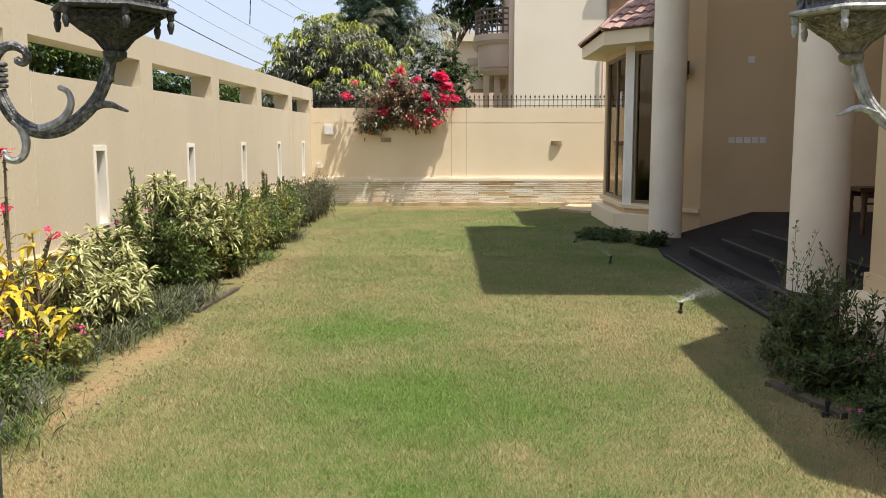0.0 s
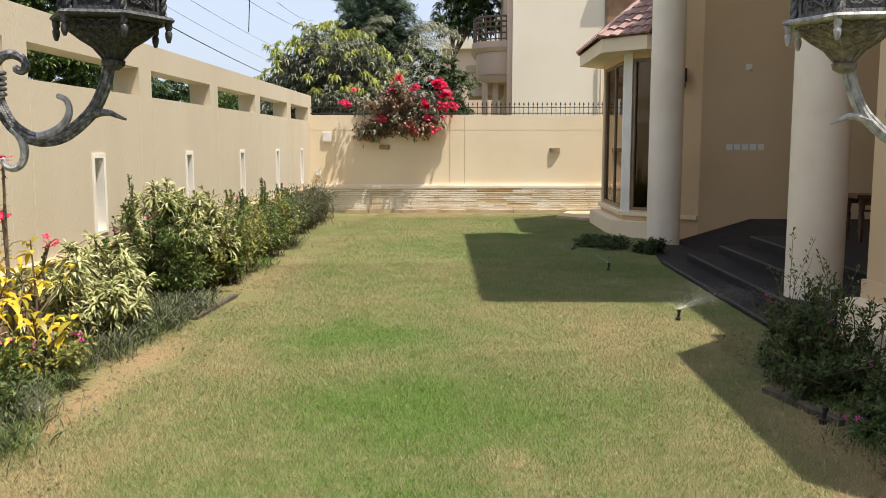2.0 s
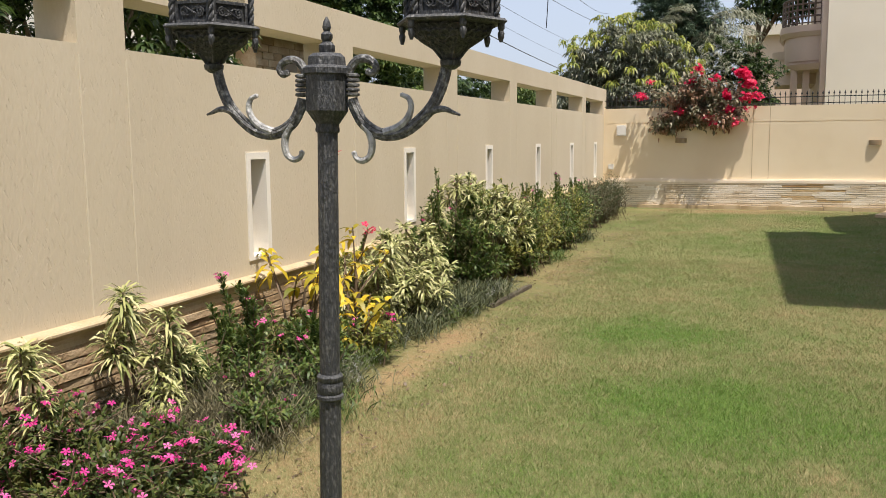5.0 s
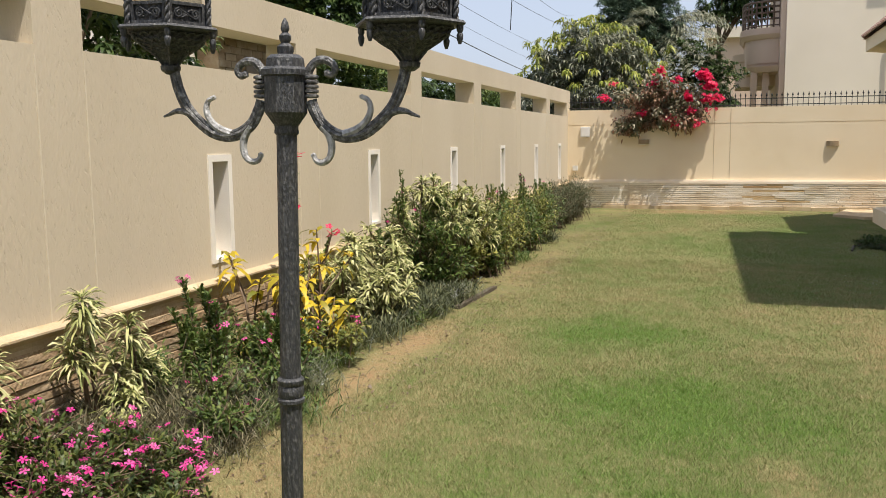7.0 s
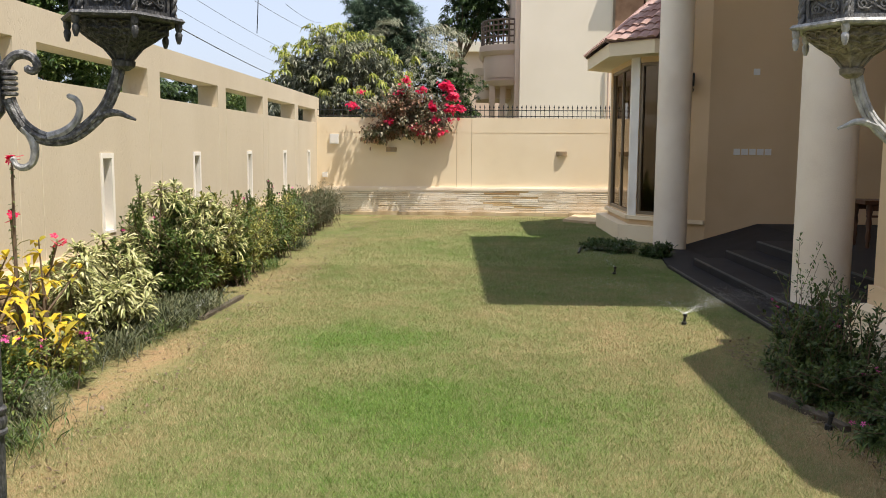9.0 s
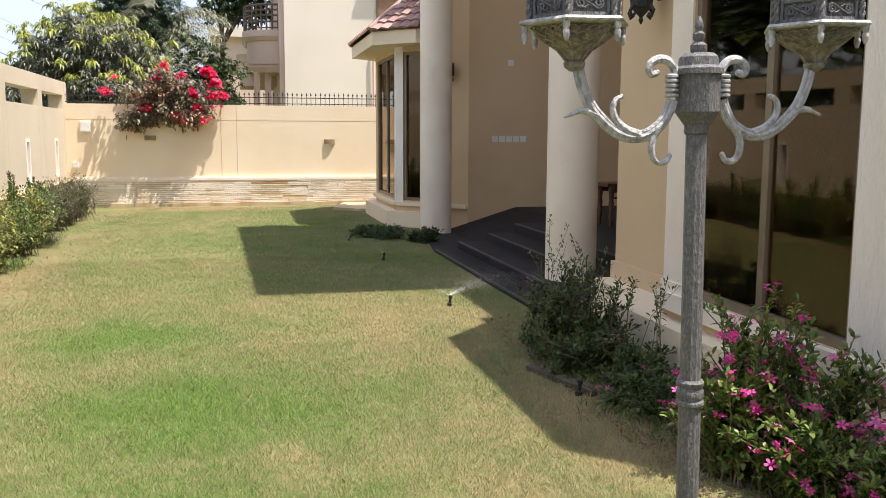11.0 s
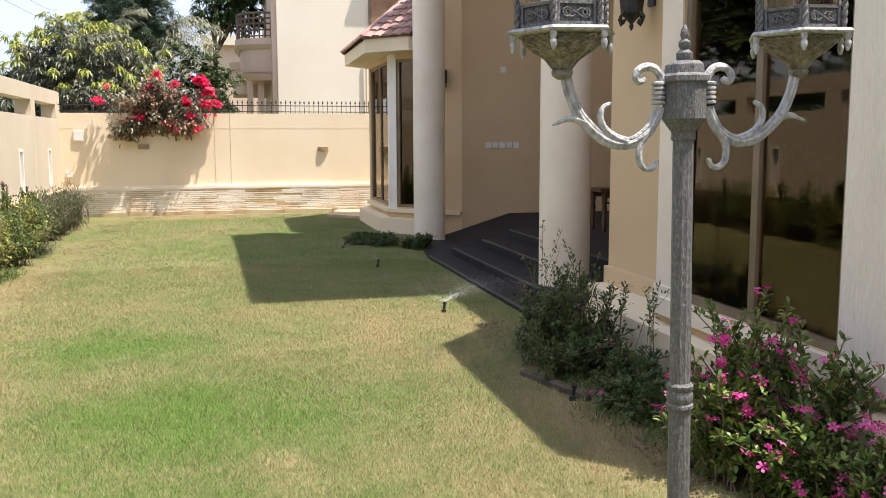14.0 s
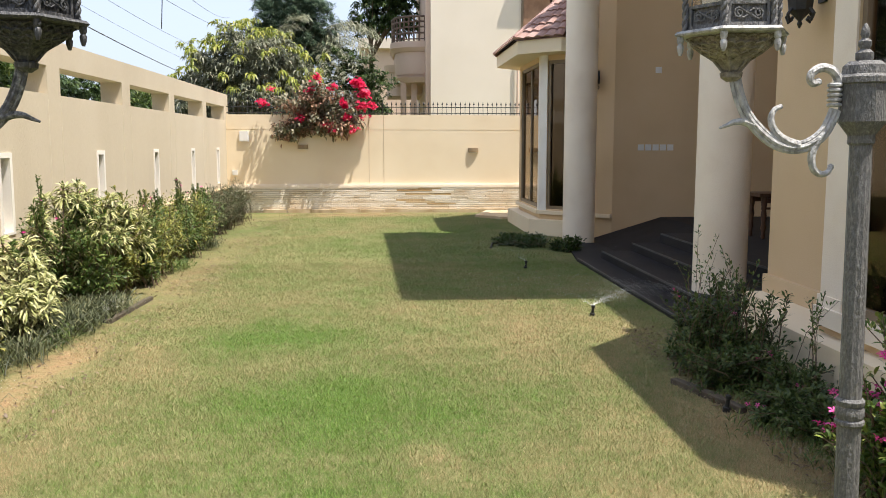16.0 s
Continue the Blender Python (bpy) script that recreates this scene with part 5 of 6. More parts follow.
VINCA = "flowering periwinkle bush with pink five-petalled flowers and glossy leaves"
# bed along the boundary wall, from the near end
for bx, by, h, n, fl in ((-3.75, 2.75, 0.40, 34, 34), (-3.45, 3.35, 0.40, 46, 46), (-3.95, 3.6, 0.46, 34, 26), (-3.35, 3.8, 0.26, 30, 24), (-4.0, 3.1, 0.52, 30, 24), (-3.05, 3.4, 0.26, 26, 20), (-3.2, 3.0, 0.34, 30, 24), (-3.65, 3.85, 0.30, 26, 16)):
    bushy("periwinkle", (bx, by), (0.36, 0.40), h, n, 46, 0.052, 0.019, M_BED, VINCA, "flowering plant", 0.25, 0.8, 0.12, int(fl * 1.5), 0.024, M_PINK, "periwinkles in the bed", 0.35, 0.08, 0.02)
SONG = "dracaena with tufts of yellow-edged strap leaves"
for bx, by, h, sp, n in ((-4.12, 3.55, 0.92, 0.10, 2), (-4.08, 4.32, 0.95, 0.14, 3), (-3.90, 4.50, 0.80, 0.15, 3), (-3.85, 4.28, 0.32, 0.15, 2), (-3.55, 4.75, 0.26, 0.1, 1), (-3.95, 4.75, 0.55, 0.12, 2)):
    rosettes("dracaena", (bx, by), (sp, sp), h, n + 1, 44, 0.17, 0.018, M_VARI, SONG, "dracaena", 0.42, "dracaenas in the bed", 0.55, 2, M_STRIPE)
SPIKE = "upright shrub with dense small dark leaves and few pink flowers"
for bx, by, h, n in ((-3.98, 5.18, 0.88, 4), (-3.96, 5.45, 0.84, 4), (-3.75, 5.05, 0.62, 5), (-3.55, 5.5, 0.52, 8), (-3.7, 5.8, 0.5, 8)):
    bushy("upright_shrub", (bx, by), (0.03 * n, 0.03 * n), h, n, 170, 0.05, 0.02, M_GREEN, SPIKE, "shrub", 0.1, 0.9, 0.05, 5, 0.022, M_PINK, "upright shrubs", 0.6, 0.15, 0.02)
CROT = "croton with drooping bright yellow leaves on bare stems"
for bx, by, h, n in ((-3.95, 6.1, 1.0, 9), (-3.8, 6.75, 0.98, 9), (-3.6, 6.35, 0.6, 7)):
    rosettes("croton", (bx, by), (0.38, 0.40), h * 1.1, n - 1, 4, 0.17, 0.05, M_YELLOW, CROT, "croton", 0.5, "crotons in the bed", 0.55)
    bushy("understorey_shrub", (bx + 0.1, by), (0.35, 0.35), 0.45, 14, 45, 0.06, 0.024, M_OLIVE, "low olive-green shrub under the croton", "shrub", 0.3, 0.4, 0.3, 5, 0.022, M_PINK, "low shrubs")
# tall thorny stem with red flowers
thorn = base_of("thorny_stem", (-4.05, 6.9, 0), "tall thorny stem with small red flowers", "shrub")
B = np.array([[-4.05, 6.9, 0.0], [-4.0, 6.85, 0.0], [-3.95, 7.0, 0.0]])
T = np.array([[-3.98, 6.8, 1.66], [-4.12, 7.0, 1.2], [-3.85, 7.2, 0.95]])
stem_mesh(B, T, 0.018, M_BARK, thorn)
P, W = along_stems(B, T, 110, 0.2)
V, F = leaves(P, rs.normal(size=P.shape) + W, 0.045, 0.016, 0.1)
mesh_from("leaves", V, F, M_GREEN, thorn)
flower_mesh(np.repeat(T, 5, 0) + rs.normal(size=(15, 3)) * 0.022, 0.045, M_RED, thorn)
for bx, by, h, sp, n in ((-3.95, 7.5, 0.98, 0.38, 26), (-3.75, 8.15, 0.96, 0.42, 32), (-3.65, 7.75, 0.62, 0.35, 20), (-4.0, 8.7, 0.9, 0.30, 16)):
    rosettes("dracaena", (bx, by), (sp, sp), h, int(n * 0.95), 30, 0.16, 0.020, M_VARI, SONG, "dracaena", 0.36, "dracaenas in the bed", 0.35, 2, M_STRIPE)
BIG = "large mixed green shrub pressed against the boundary wall"
for bx, by, h, sp, n, m in ((-3.75, 9.6, 1.25, 0.55, 44, M_GREEN), (-3.7, 10.4, 1.28, 0.60, 50, M_OLIVE), (-3.55, 11.1, 1.05, 0.5, 40, M_GREEN)):
    bushy("large_shrub", (bx, by), (sp, sp), h, n + 8, 95, 0.085, 0.026, m, BIG, "shrub", 0.12, 0.8, 0.25, group="large shrubs", low=0.25, twigs=0.05, start=0.10)
for bx, by, h, sp, n in ((-3.8, 9.9, 1.38, 0.52, 50), (-3.75, 10.7, 1.34, 0.48, 42)):
    rosettes("dracaena", (bx, by), (sp, sp), h, int(n * 0.75), 30, 0.165, 0.021, M_VARI, SONG, "dracaena", 0.36, "dracaenas in the bed", 0.5, 2, M_STRIPE)
for bx, by, h in ((-4.0, 9.46, 1.56), (-4.0, 10.12, 1.40), (-4.0, 10.6, 1.44), (-4.02, 8.92, 1.04), (-4.0, 8.75, 0.96), (-3.95, 9.7, 1.25), (-4.0, 12.3, 1.12), (-4.0, 13.3, 1.12), (-4.0, 14.2, 1.16), (-4.0, 15.55, 1.22), (-4.0, 16.9, 1.12), (-3.85, 11.7, 1.12), (-3.75, 12.9, 1.08), (-3.8, 14.6, 1.1), (-3.75, 16.0, 1.1)):
    bushy("upright_shrub", (bx, by), (0.09, 0.13), h, 4, 230, 0.042, 0.017, M_GREEN, SPIKE, "shrub", 0.1, 0.9, 0.1, 1, 0.022, M_PINK, "upright shrubs", 0.75, 0.2, 0.02)
for bx, by, h, sp, m in ((-3.6, 11.9, 0.95, 0.5, M_OLIVE), (-3.7, 12.8, 1.0, 0.55, M_OLIVE), (-3.6, 13.7, 0.95, 0.5, M_GREEN), (-3.7, 14.6, 1.0, 0.55, M_OLIVE), (-3.65, 15.5, 1.0, 0.5, M_GREEN)):
    bushy("hedge_shrub", (bx, by), (sp, sp + 0.1), h, 40, 80, 0.08, 0.024, m, "bushy olive-green shrub in the wall bed", "shrub", 0.15, 0.6, 0.3, group="hedge shrubs", low=0.35, twigs=0.1, start=0.12)
for bx, by in ((-3.8, 16.4), (-3.75, 17.3), (-3.8, 18.2), (-3.8, 19.1), (-3.85, 20.0), (-3.9, 20.8)):
    bushy("feathery_shrub", (bx, by), (0.48, 0.55), 0.98, 60, 75, 0.10, 0.009, M_GREY, "feathery grey-green shrub in the wall bed", "shrub", 0.4, 0.9, 0.2, group="feathery shrubs", low=0.45, twigs=0.05, start=0.1)
for i, (bx, by) in enumerate(((-3.35, 4.6), (-3.5, 5.0), (-3.55, 5.7), (-3.45, 6.2), (-3.5, 6.8), (-3.4, 7.3), (-3.4, 7.9), (-3.35, 8.4), (-3.3, 9.3), (-3.35, 12.4), (-3.4, 14.9))):
    tuft("grassy_clump", (bx, by), (0.18, 0.34), 0.34 + 0.06 * (i % 3), 250, 0.011, M_GREY if i % 3 else M_GREEN, "clump of arching grey-green strap leaves at the edge of the bed", "grassy plant", "grassy clumps")
for bx, by, h, m in ((-3.6, 4.3, 0.45, M_TANGLE), (-3.85, 4.2, 0.5, M_TANGLE), (-3.5, 4.55, 0.5, M_TANGLE), (-3.4, 4.95, 0.42, M_GREY), (-3.75, 4.75, 0.58, M_TANGLE), (-4.0, 4.5, 0.6, M_TANGLE), (-3.95, 4.9, 0.6, M_GREY), (-4.0, 6.5, 0.5, M_GREY), (-3.3, 4.3, 0.3, M_TANGLE), (-3.35, 5.45, 0.42, M_GREY), (-3.6, 5.25, 0.5, M_TANGLE), (-3.2, 5.0, 0.3, M_GREEN)):
    tuft("grassy_clump", (bx, by), (0.3, 0.3), h, 620, 0.008, m, "tall tangled clump of dry and green strap leaves", "grassy plant", "grassy clumps")
for bx, by, h in ((-3.5, 4.75, 0.52), (-3.35, 5.3, 0.50), (-3.3, 4.4, 0.34), (-3.55, 5.9, 0.5), (-3.98, 4.72, 0.62), (-3.9, 4.95, 0.56), (-4.08, 5.65, 0.6), (-4.0, 6.0, 0.5)):
    bushy("understorey_shrub", (bx, by), (0.24, 0.24), h, 14, 55, 0.055, 0.02, M_GREEN, "low leafy green shrub among dry stems", "shrub", 0.25, 0.6, 0.25, 3, 0.02, M_PINK, "low shrubs", 0.4, 0.12)
for bx, by in ((-3.45, 9.1), (-3.45, 8.5), (-3.5, 7.9)):
    tuft("strap_leaf_plant", (bx, by), (0.26, 0.36), 0.50, 420, 0.014, M_GREY, "clump of long drooping grey-green strap leaves", "grassy plant", "strap-leaf plants")
# bed along the house
SHADE = "dark green glossy shrub at the foot of the column"
for bx, by, h, sp, n in ((2.12, 6.95, 0.86, 0.36, 34), (2.3, 6.4, 0.82, 0.36, 36), (1.98, 6.55, 0.60, 0.30, 26), (2.0, 6.15, 0.46, 0.34, 26), (2.4, 5.95, 0.34, 0.30, 20), (2.2, 5.6, 0.28, 0.34, 22), (2.5, 5.2, 0.30, 0.28, 16), (2.2, 5.05, 0.22, 0.30, 20), (2.1, 5.35, 0.2, 0.3, 16)):
    bushy("shade_shrub", (bx, by), (sp, sp), h, n, 76, 0.055, 0.020, M_SHADE, SHADE, "shrub", 0.2, 0.8, 0.15, 3, 0.02, M_PINK, "shade shrubs", 0.22, 0.02, 0.03)
for bx, by, h in ((2.1, 7.0, 1.12), (2.3, 6.7, 1.05), (2.5, 5.9, 0.78)):
    bushy("slender_stems", (bx, by), (0.20, 0.22), h, 6, 24, 0.05, 0.015, M_GREEN, "thin upright stems with sparse leaves and seed heads", "shrub", 0.05, 0.7, 0.1, 5, 0.009, M_DRY, "slender stems", 0.7, 0.35, 0.015, 0.003)
for bx, by, h, sp, n, fl in ((2.05, 4.15, 0.72, 0.34, 46, 40), (2.35, 4.4, 0.98, 0.38, 56, 42), (2.2, 3.75, 0.55, 0.36, 44, 36), (2.55, 4.0, 0.88, 0.32, 40, 28), (2.55, 3.45, 0.42, 0.34, 38, 28), (2.9, 3.35, 0.60, 0.22, 18, 12), (2.35, 3.2, 0.36, 0.3, 34, 24), (3.15, 3.05, 0.62, 0.20, 14, 9)):
    bushy("periwinkle", (bx, by), (sp, sp), h, n, 62, 0.060, 0.024, M_VINCA, VINCA, "flowering plant", 0.25, 0.8, 0.10, int(fl * 1.6), 0.029, M_PINK, "periwinkles in the bed", 0.30, 0.05, 0.018)
for bx, by in ((1.95, 5.2), (2.05, 4.7), (2.1, 5.9)):
    tuft("grassy_clump", (bx, by), (0.3, 0.3), 0.2, 260, 0.008, M_GREEN, "low green ground cover under the shrubs", "grassy plant", "ground cover")
# last four, flat and dark, stand in for a shade patch by the bay
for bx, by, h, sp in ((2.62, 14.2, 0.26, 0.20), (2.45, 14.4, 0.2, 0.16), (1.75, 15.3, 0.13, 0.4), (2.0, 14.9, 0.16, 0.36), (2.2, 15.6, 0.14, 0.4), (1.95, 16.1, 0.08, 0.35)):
    bushy("shade_shrub", (bx, by), (sp, sp), h, 24, 45, 0.07, 0.028, M_DARK, "low dark plants by the column and filling the shade patch beside the bay", "shrub", 0.35, 0.5, 0.2, group="low shade plants", low=0.3, start=0.05)

# fallen leaves and clods on the beds
nl = 7500
lx = np.where(rs.random(nl) < 0.6, rs.uniform(-4.3, -2.55, nl), rs.uniform(1.75, 2.75, nl))
ly = np.where(lx < 0, rs.uniform(2.4, 21, nl), rs.uniform(2.8, 8.2, nl))
V, F = leaves(np.stack([lx, ly, np.full(nl, 0.006)], 1), np.stack([rs.normal(size=nl), rs.normal(size=nl), rs.uniform(0.05, 0.5, nl)], 1), rs.uniform(0.02, 0.06, nl), rs.uniform(0.008, 0.02, nl), 0.1)
tagged(mesh_from("leaf_litter", V, F, M_DRY), "scattered dry leaves on the soil of the beds", "leaf litter", kind="stuff")

# ---- trees ----


def crown_points(n, centre, radii, shell=0.55):
    d = unit(rs.normal(size=(n, 3)))
    d[:, 2] = np.where(d[:, 2] < -0.5, -d[:, 2], d[:, 2])
    r = shell + (1 - shell) * rs.uniform(0, 1, (n, 1)) ** 0.6
    lump = 1 + 0.16 * np.sin(d[:, :1] * 7 + 1) * np.sin(d[:, 1:2] * 6) + 0.12 * np.sin(d[:, 2:] * 9 + d[:, :1] * 5)
    return np.array(centre) + d * r * lump * np.array(radii), d


def tree(place, trunk_h, trunk_r, label, category, limbs=7, crown_c=None, crown_r=(1, 1, 1)):
    root = base_of("tree", (*place, 0), label, category)
    bm = bmesh.new()
    top = Vector((place[0], place[1], trunk_h))
    tube(bm, [(place[0], place[1], -0.05), (place[0] + 0.05, place[1], trunk_h * 0.5), tuple(top)], [trunk_r * 1.25, trunk_r, trunk_r * 0.8], 10)
    for i in range(limbs):
        a = 2 * math.pi * i / limbs + 0.4
        e = Vector((crown_c[0] + 0.6 * crown_r[0] * math.cos(a), crown_c[1] + 0.6 * crown_r[1] * math.sin(a), crown_c[2] + crown_r[2] * (0.1 + 0.4 * ((i * 37) % 5) / 5)))
        m = top.lerp(e, 0.5) + Vector((0, 0, 0.15))
        tube(bm, [tuple(top), tuple(m), tuple(e)], [trunk_r * 0.55, trunk_r * 0.35, trunk_r * 0.12], 7)
    part("trunk", bm, M_BARK, root)
    return root


def tufted_crown(root, name, n, per, centre, radii, length, width, mat, droop=0.8, shell=0.55, lift=0.3):
    C, d = crown_points(n, centre, radii, shell)
    i = np.repeat(np.arange(n), per)
    a = rs.uniform(0, 2 * np.pi, len(i))
    D = np.stack([np.cos(a), np.sin(a), rs.uniform(-0.4, 0.8, len(i))], 1) + d[i] * 0.5 + np.array([0, 0, lift])
    P = C[i] + rs.normal(size=(len(i), 3)) * length * 0.15
    V, F = leaves(P, D, length * rs.uniform(0.7, 1.2, len(i)), width, droop)
    return mesh_from(name, V, F, mat, root)


mc, mr = (-4.3, 26.0, 3.0), (1.95, 1.8, 1.85)
mango = tree((-4.1, 26.0), 2.0, 0.16, "mango tree with drooping dark leaves and fresh yellow-green tufts", "tree", 8, mc, mr)
tufted_crown(mango, "crown", 1150, 20, mc, mr, 0.23, 0.046, M_MANGO, 0.8, 0.45)
fresh_c = (-4.3, 25.75, 3.55)
tufted_crown(mango, "new_growth", 115, 18, fresh_c, (1.95, 1.9, 1.5), 0.24, 0.05, M_FRESH, 1.0, 0.95)
low = tree((-5.9, 27.5), 1.2, 0.1, "bushy green tree behind the garden corner", "tree", 6, (-5.6, 27.5, 2.7), (1.6, 1.4, 1.6))
tufted_crown(low, "crown", 420, 20, (-5.6, 27.5, 2.7), (1.3, 1.4, 1.5), 0.20, 0.05, M_GREY, 0.7, 0.4)

pine_c, pine_r = (-3.35, 29.0, 5.0), (1.35, 0.6, 2.0)
pine = tree((-3.6, 28.9), 2.6, 0.12, "tall blue-green feathery tree behind the mango", "tree", 9, pine_c, pine_r)
tufted_crown(pine, "crown", 1300, 26, pine_c, pine_r, 0.22, 0.028, M_FAR, 0.4, 0.35, 0.5)

palm = base_of("palm_tree", (-2.85, 29.7, 0), "date palm with pale arching fronds", "palm tree")
bm = bmesh.new()
tube(bm, [(-2.85, 29.7, -0.05), (-2.9, 29.7, 2.6), (-2.85, 29.7, 5.05)], [0.18, 0.15, 0.14], 12)
part("trunk", bm, M_BARK, palm)
for k in range(30):
    a = 2 * math.pi * k / 30 * 7.3
    e = 1.0 - 1.35 * (k / 30)
    lists, spine = [], []
    L = 2.35 + 0.3 * ((k * 13) % 5) / 5
    for j in range(15):
        t = j / 14
        spine.append(np.array([-2.85 + math.cos(a) * L * t * math.cos(e * 0.8), 29.7 + math.sin(a) * L * t * math.cos(e * 0.8), 5.1 + L * t * math.sin(e * 0.8) - 1.2 * t * t]))
    sp = np.array(spine)
    pts = np.repeat(sp[2:], 16, 0) + rs.normal(size=(208, 3)) * 0.05
    side = np.array([-math.sin(a), math.cos(a), 0])
    sgn = np.where(np.arange(208) % 2, 1.0, -1.0)[:, None]
    D = side * sgn + np.array([math.cos(a), math.sin(a), 0.0]) * 0.7 + np.array([0, 0, 0.35])
    V, F = leaves(pts, D, 0.42 * rs.uniform(0.7, 1.1, 208), 0.03, 0.6)
    frond = mesh_from("frond", V, F, M_PALM, palm)
    bm = bmesh.new()
    tube(bm, [tuple(v) for v in sp], [0.03 - 0.0017 * j for j in range(15)], 5)
    part("midrib", bm, M_PALM, frond)

dk_c, dk_r = (-0.3, 34.3, 6.7), (1.25, 0.9, 1.9)
dk = tree((-0.9, 34.6), 5.0, 0.10, "dark-leaved tree beside the neighbour's balcony", "tree", 7, dk_c, dk_r)
tufted_crown(dk, "crown", 330, 22, dk_c, dk_r, 0.26, 0.07, M_DARK, 0.8, 0.3)
back_c, back_r = (-1.5, 28.4, 3.1), (1.4, 0.7, 1.5)
bk = tree((-1.05, 28.5), 1.6, 0.10, "dark shrubby tree behind the flowering vine", "tree", 6, back_c, back_r)
tufted_crown(bk, "crown", 340, 20, back_c, back_r, 0.20, 0.05, M_DARK, 0.6, 0.3)
# last five are added where unseen, to darken what the bay glass reflects
for i, (x, y, r, h) in enumerate(((-8.4, 8.6, 1.7, 3.7), (-8.8, 10.8, 1.3, 3.3), (-8.6, 23.2, 1.5, 2.2), (-8.2, 27.0, 1.6, 2.3), (-8.4, 31.0, 1.7, 2.4), (-8.4, 17.3, 1.3, 2.5), (-8.6, 20.2, 1.4, 2.3), (-8.9, 5.9, 1.6, 3.6), (-8.5, 2.6, 2.0, 3.8), (-8.3, -1.0, 2.0, 3.8), (-23.5, 50.0, 4.0, 9.0), (-28.0, 45.5, 5.0, 9.5), (-32.0, 41.0, 5.5, 9.5))):
    c = (x, y, h)
    side = tree((x, y), 1.0, 0.09, "leafy roadside tree beyond the boundary wall", "tree", 6, c, (r, r, h * 0.62))
    tagged(side, group="trees behind the boundary wall")
    tufted_crown(side, "crown", int(130 * r + 60 * h), 20, c, (r, r, h * 0.65), 0.22 * max(1, r / 2), 0.06 * max(1, (r / 2) ** 1.7), M_GREEN if i % 2 else M_DARK, 0.6, 0.25)

# flowering vine hanging over the end wall
vine = base_of("bougainvillea", (-2.1, 22.9, 2.49), "bougainvillea with crimson blossoms hanging over the end wall", "climbing plant")
nst = 99
B = np.stack([rs.normal(-2.1, 0.25, nst), rs.normal(22.85, 0.1, nst), rs.uniform(2.3, 2.6, nst)], 1)
a = rs.uniform(0, 2 * np.pi, nst)
rr = np.sqrt(rs.uniform(0.1, 1, nst))
lobe = np.array([(-2.85, 2.12, 0.42, 0.32), (-2.3, 2.85, 0.6, 0.42), (-1.35, 2.95, 0.55, 0.38), (-1.3, 2.35, 0.45, 0.35), (-3.05, 2.75, 0.35, 0.22), (-1.85, 2.3, 0.45, 0.30), (-2.2, 3.05, 0.4, 0.3), (-3.0, 2.08, 0.32, 0.22), (-1.5, 2.2, 0.42, 0.26)])[np.arange(nst) % 9]
T = np.stack([lobe[:, 0] + lobe[:, 2] * rr * np.cos(a), 22.6 + rs.uniform(-0.55, 0.25, nst), lobe[:, 1] + lobe[:, 3] * rr * np.sin(a)], 1)
T[:, 1] = np.minimum(T[:, 1], np.where(T[:, 2] < 2.55, 22.55, 23.0))
stem_mesh(B, T, 0.012, M_BARK, vine, bend=0.05)
P, W = along_stems(B, T, 58, 0.25)
P = P + rs.normal(size=P.shape) * 0.065
P[:, 1] = np.where(P[:, 2] < 2.52, np.minimum(P[:, 1], 22.64), P[:, 1])
V, F = leaves(P, rs.normal(size=P.shape) + W * 0.3, 0.115, 0.065, 0.4)
mesh_from("leaves", V[: len(V) // 12 * 6], F[: len(F) // 8 * 4], M_VINE, vine)
k = len(P) // 2
V2, F2 = leaves(P[k:], rs.normal(size=(len(P) - k, 3)), 0.10, 0.055, 0.4)
mesh_from("dry_leaves", V2, F2, M_WITHER, vine, "brownish older leaves")
tips = np.array([(-1.14, 22.45, 3.28), (-1.02, 22.45, 3.18), (-0.92, 22.45, 3.01), (-0.98, 22.4, 2.71), (-0.72, 22.45, 2.70), (-1.41, 22.4, 2.74), (-1.69, 22.4, 3.15), (-2.11, 22.45, 3.39), (-2.27, 22.4, 3.09), (-1.38, 22.4, 2.41), (-2.55, 22.35, 2.38), (-1.84, 22.35, 2.25), (-3.44, 22.4, 2.76), (-1.72, 22.35, 2.11), (-1.17, 22.4, 2.11), (-3.25, 22.45, 3.08), (-0.95, 22.45, 2.42)])
many = 2 * np.array([44, 34, 40, 30, 14, 30, 16, 20, 11, 16, 9, 9, 14, 8, 12, 4, 6])
q = np.repeat(tips, many, 0)
q = q + rs.normal(size=q.shape) * np.array([0.062, 0.06, 0.05])
flower_mesh(q, 0.056, M_RED, vine, "blossom")

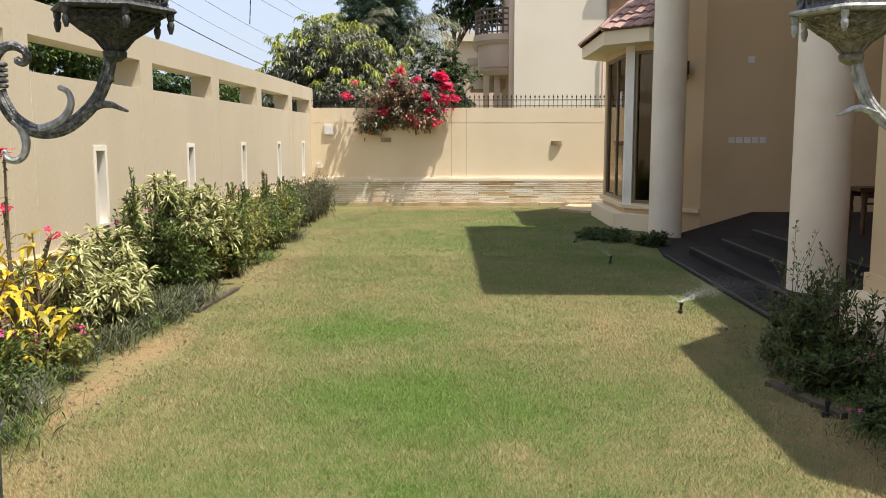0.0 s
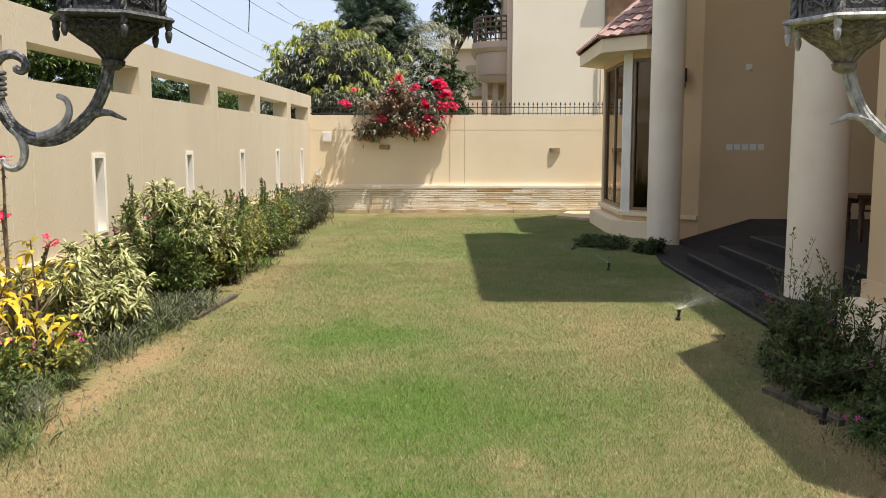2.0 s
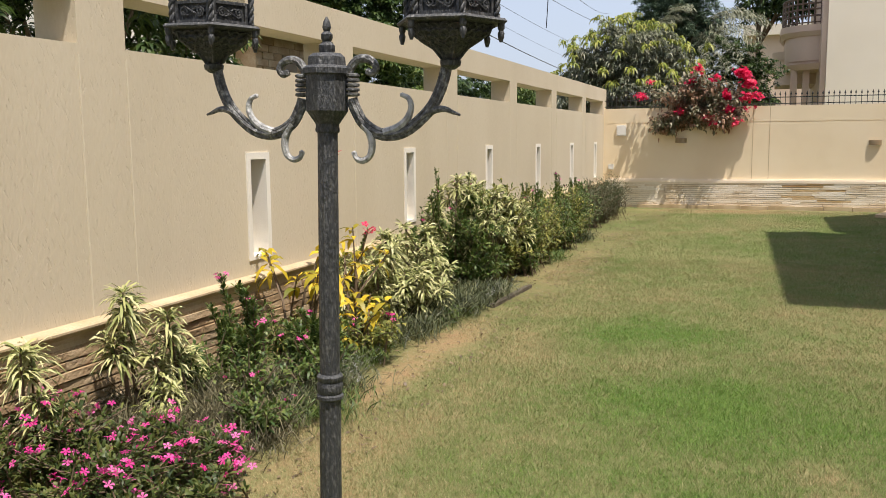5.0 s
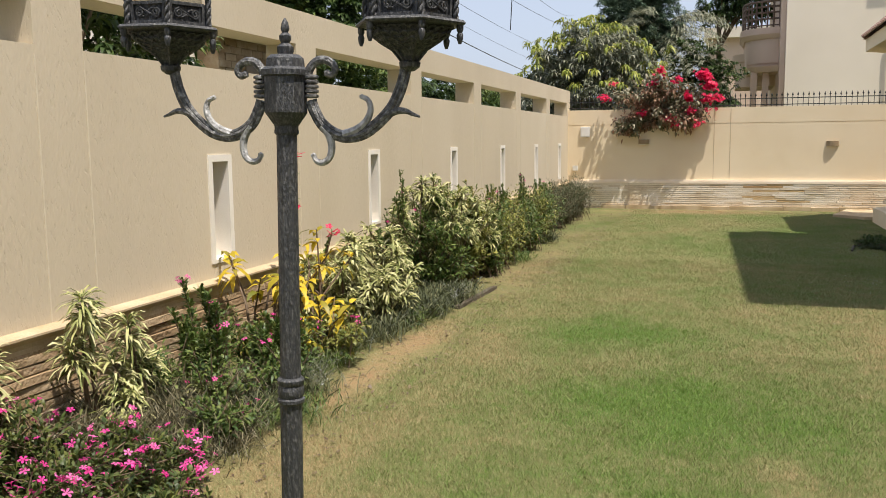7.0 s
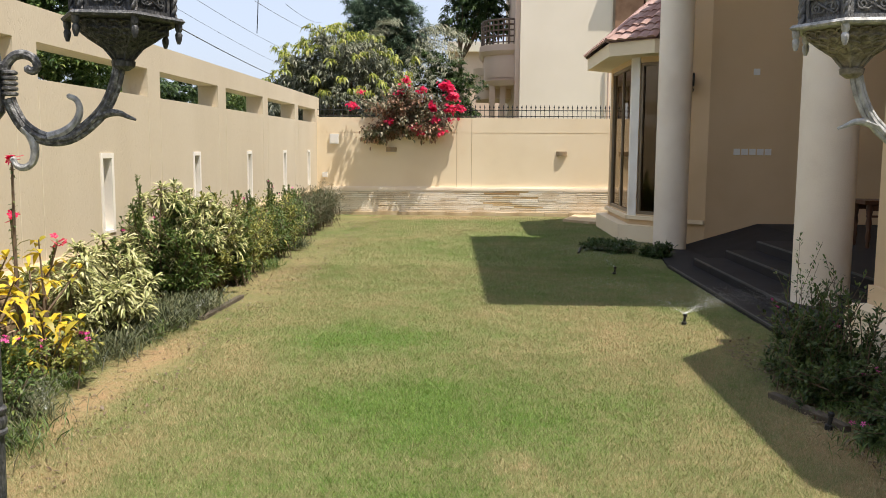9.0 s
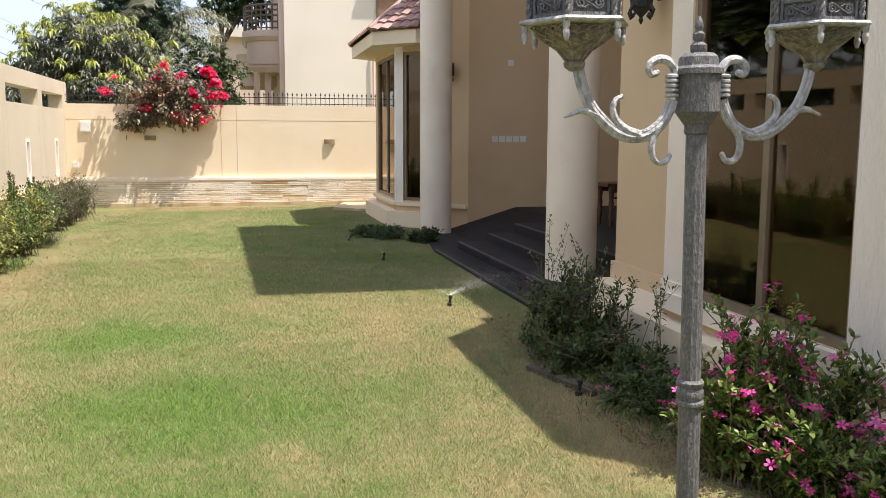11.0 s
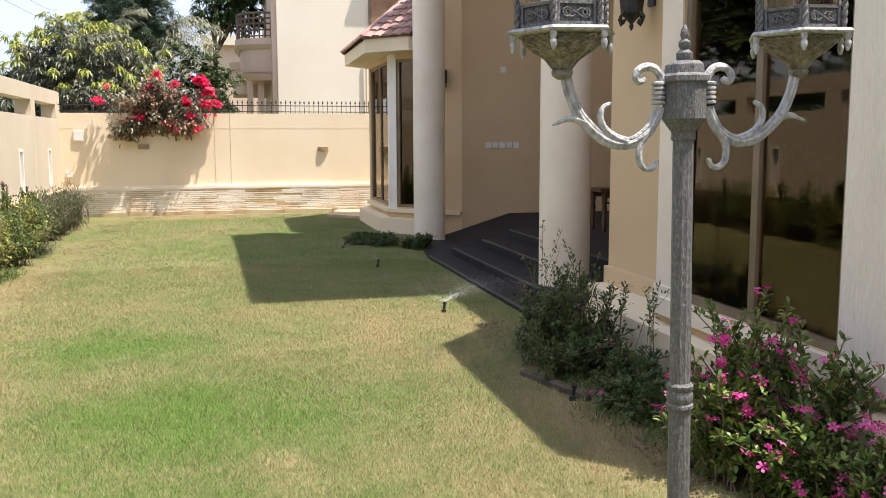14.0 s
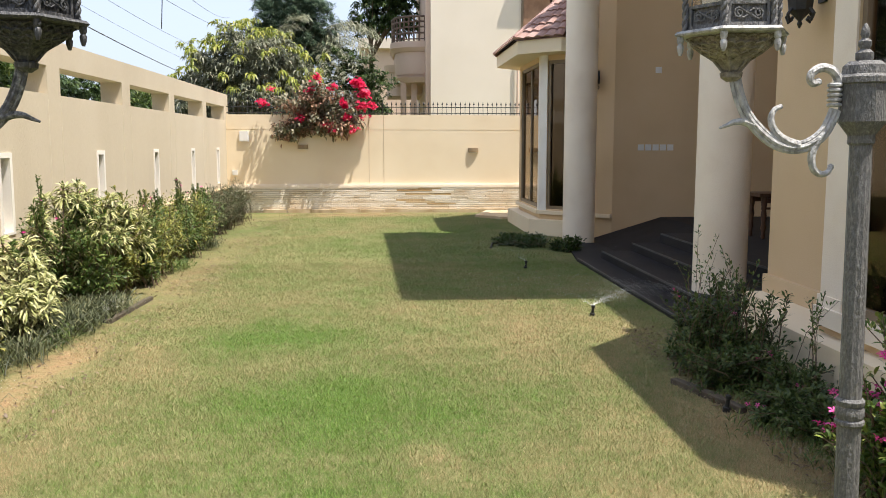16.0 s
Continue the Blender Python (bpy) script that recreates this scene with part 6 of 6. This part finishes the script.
# ---- stacked stone courses ----
def stone_mesh(name, length, height, proud, seed, rough=0.006):
    """A rough-faced strip of stone; x along, y out, z up."""
    r = random.Random(seed)
    bm = bmesh.new()
    n = 4
    j = [r.uniform(-rough, rough) for _ in range(2 * n + 2)]
    lo = [bm.verts.new((length * i / n, 0, 0)) for i in range(n + 1)]
    hi = [bm.verts.new((length * i / n, 0, height)) for i in range(n + 1)]
    flo = [bm.verts.new((min(max(length * i / n, 0.004), length - 0.004), proud + j[i], 0.004)) for i in range(n + 1)]
    fhi = [bm.verts.new((min(max(length * i / n, 0.004), length - 0.004), proud + j[n + 1 + i], height - 0.004)) for i in range(n + 1)]
    for i in range(n):
        bm.faces.new((flo[i], flo[i + 1], fhi[i + 1], fhi[i]))
        bm.faces.new((fhi[i], fhi[i + 1], hi[i + 1], hi[i]))
        bm.faces.new((lo[i], lo[i + 1], flo[i + 1], flo[i]))
    bm.faces.new((lo[0], flo[0], fhi[0], hi[0]))
    bm.faces.new((lo[n], hi[n], fhi[n], flo[n]))
    bm.normal_update()
    me = bpy.data.meshes.new(name)
    bm.to_mesh(me)
    bm.free()
    me.materials.append(M_STONE)
    return me


KINDS = [stone_mesh("stone", 0.38 + 0.16 * (i % 4), 0.055, 0.020 + 0.007 * (i % 3), i, 0.006) for i in range(12)]
LONG = [stone_mesh("stone", 0.42 + 0.16 * (i % 4), 0.046, 0.020 + 0.003 * (i % 3), 40 + i, 0.0012) for i in range(12)]
rnd = random.Random(3)
count, rest = 0, []
for row in range(9):
    z = -0.01 + row * 0.060
    y = 2.6 + rnd.uniform(0, 0.2)
    while y < 22.6:
        me = KINDS[rnd.randrange(12)]
        ln = 0.38 + 0.16 * (KINDS.index(me) % 4)
        m = Matrix.Translation((LEFT + 0.028, y + ln, z)) @ Matrix.Rotation(radians(-90), 4, "Z")
        if y < 8.6 and count < 300:
            share("stone", me, wall_left, m)
            count += 1
        else:
            rest.append((me, m))
        y += ln + 0.004


def joined(name, items, parent, mat):
    bm = bmesh.new()
    for me, m in items:
        vs = [bm.verts.new(m @ v.co) for v in me.vertices]
        for p in me.polygons:
            bm.faces.new([vs[i] for i in p.vertices])
    return part(name, bm, mat, parent, "stacked sandstone strips", kind="stuff")


joined("stone_courses", rest, wall_left, M_STONE)
rest = []
for row in range(13):
    z = 0.0 + row * 0.0495
    x = LEFT + 0.06 + rnd.uniform(0, 0.1)
    while x < 3.6:
        i = rnd.randrange(12)
        ln = 0.42 + 0.16 * (i % 4)
        rest.append((LONG[i], Matrix.Translation((x + ln, BACK - 0.068, z)) @ Matrix.Rotation(radians(180), 4, "Z")))
        x += ln + 0.004
patch = [it for it in rest if rnd.random() < 0.95 - 1.9 * abs(it[1].translation.x - 0.98) - 0.3 * (it[1].translation.z < 0.1)]
joined("stone_courses", [it for it in rest if it not in patch], wall_back, M_STONE_PALE)
joined("rusty_stone_courses", patch, wall_back, M_STONE_RUST)
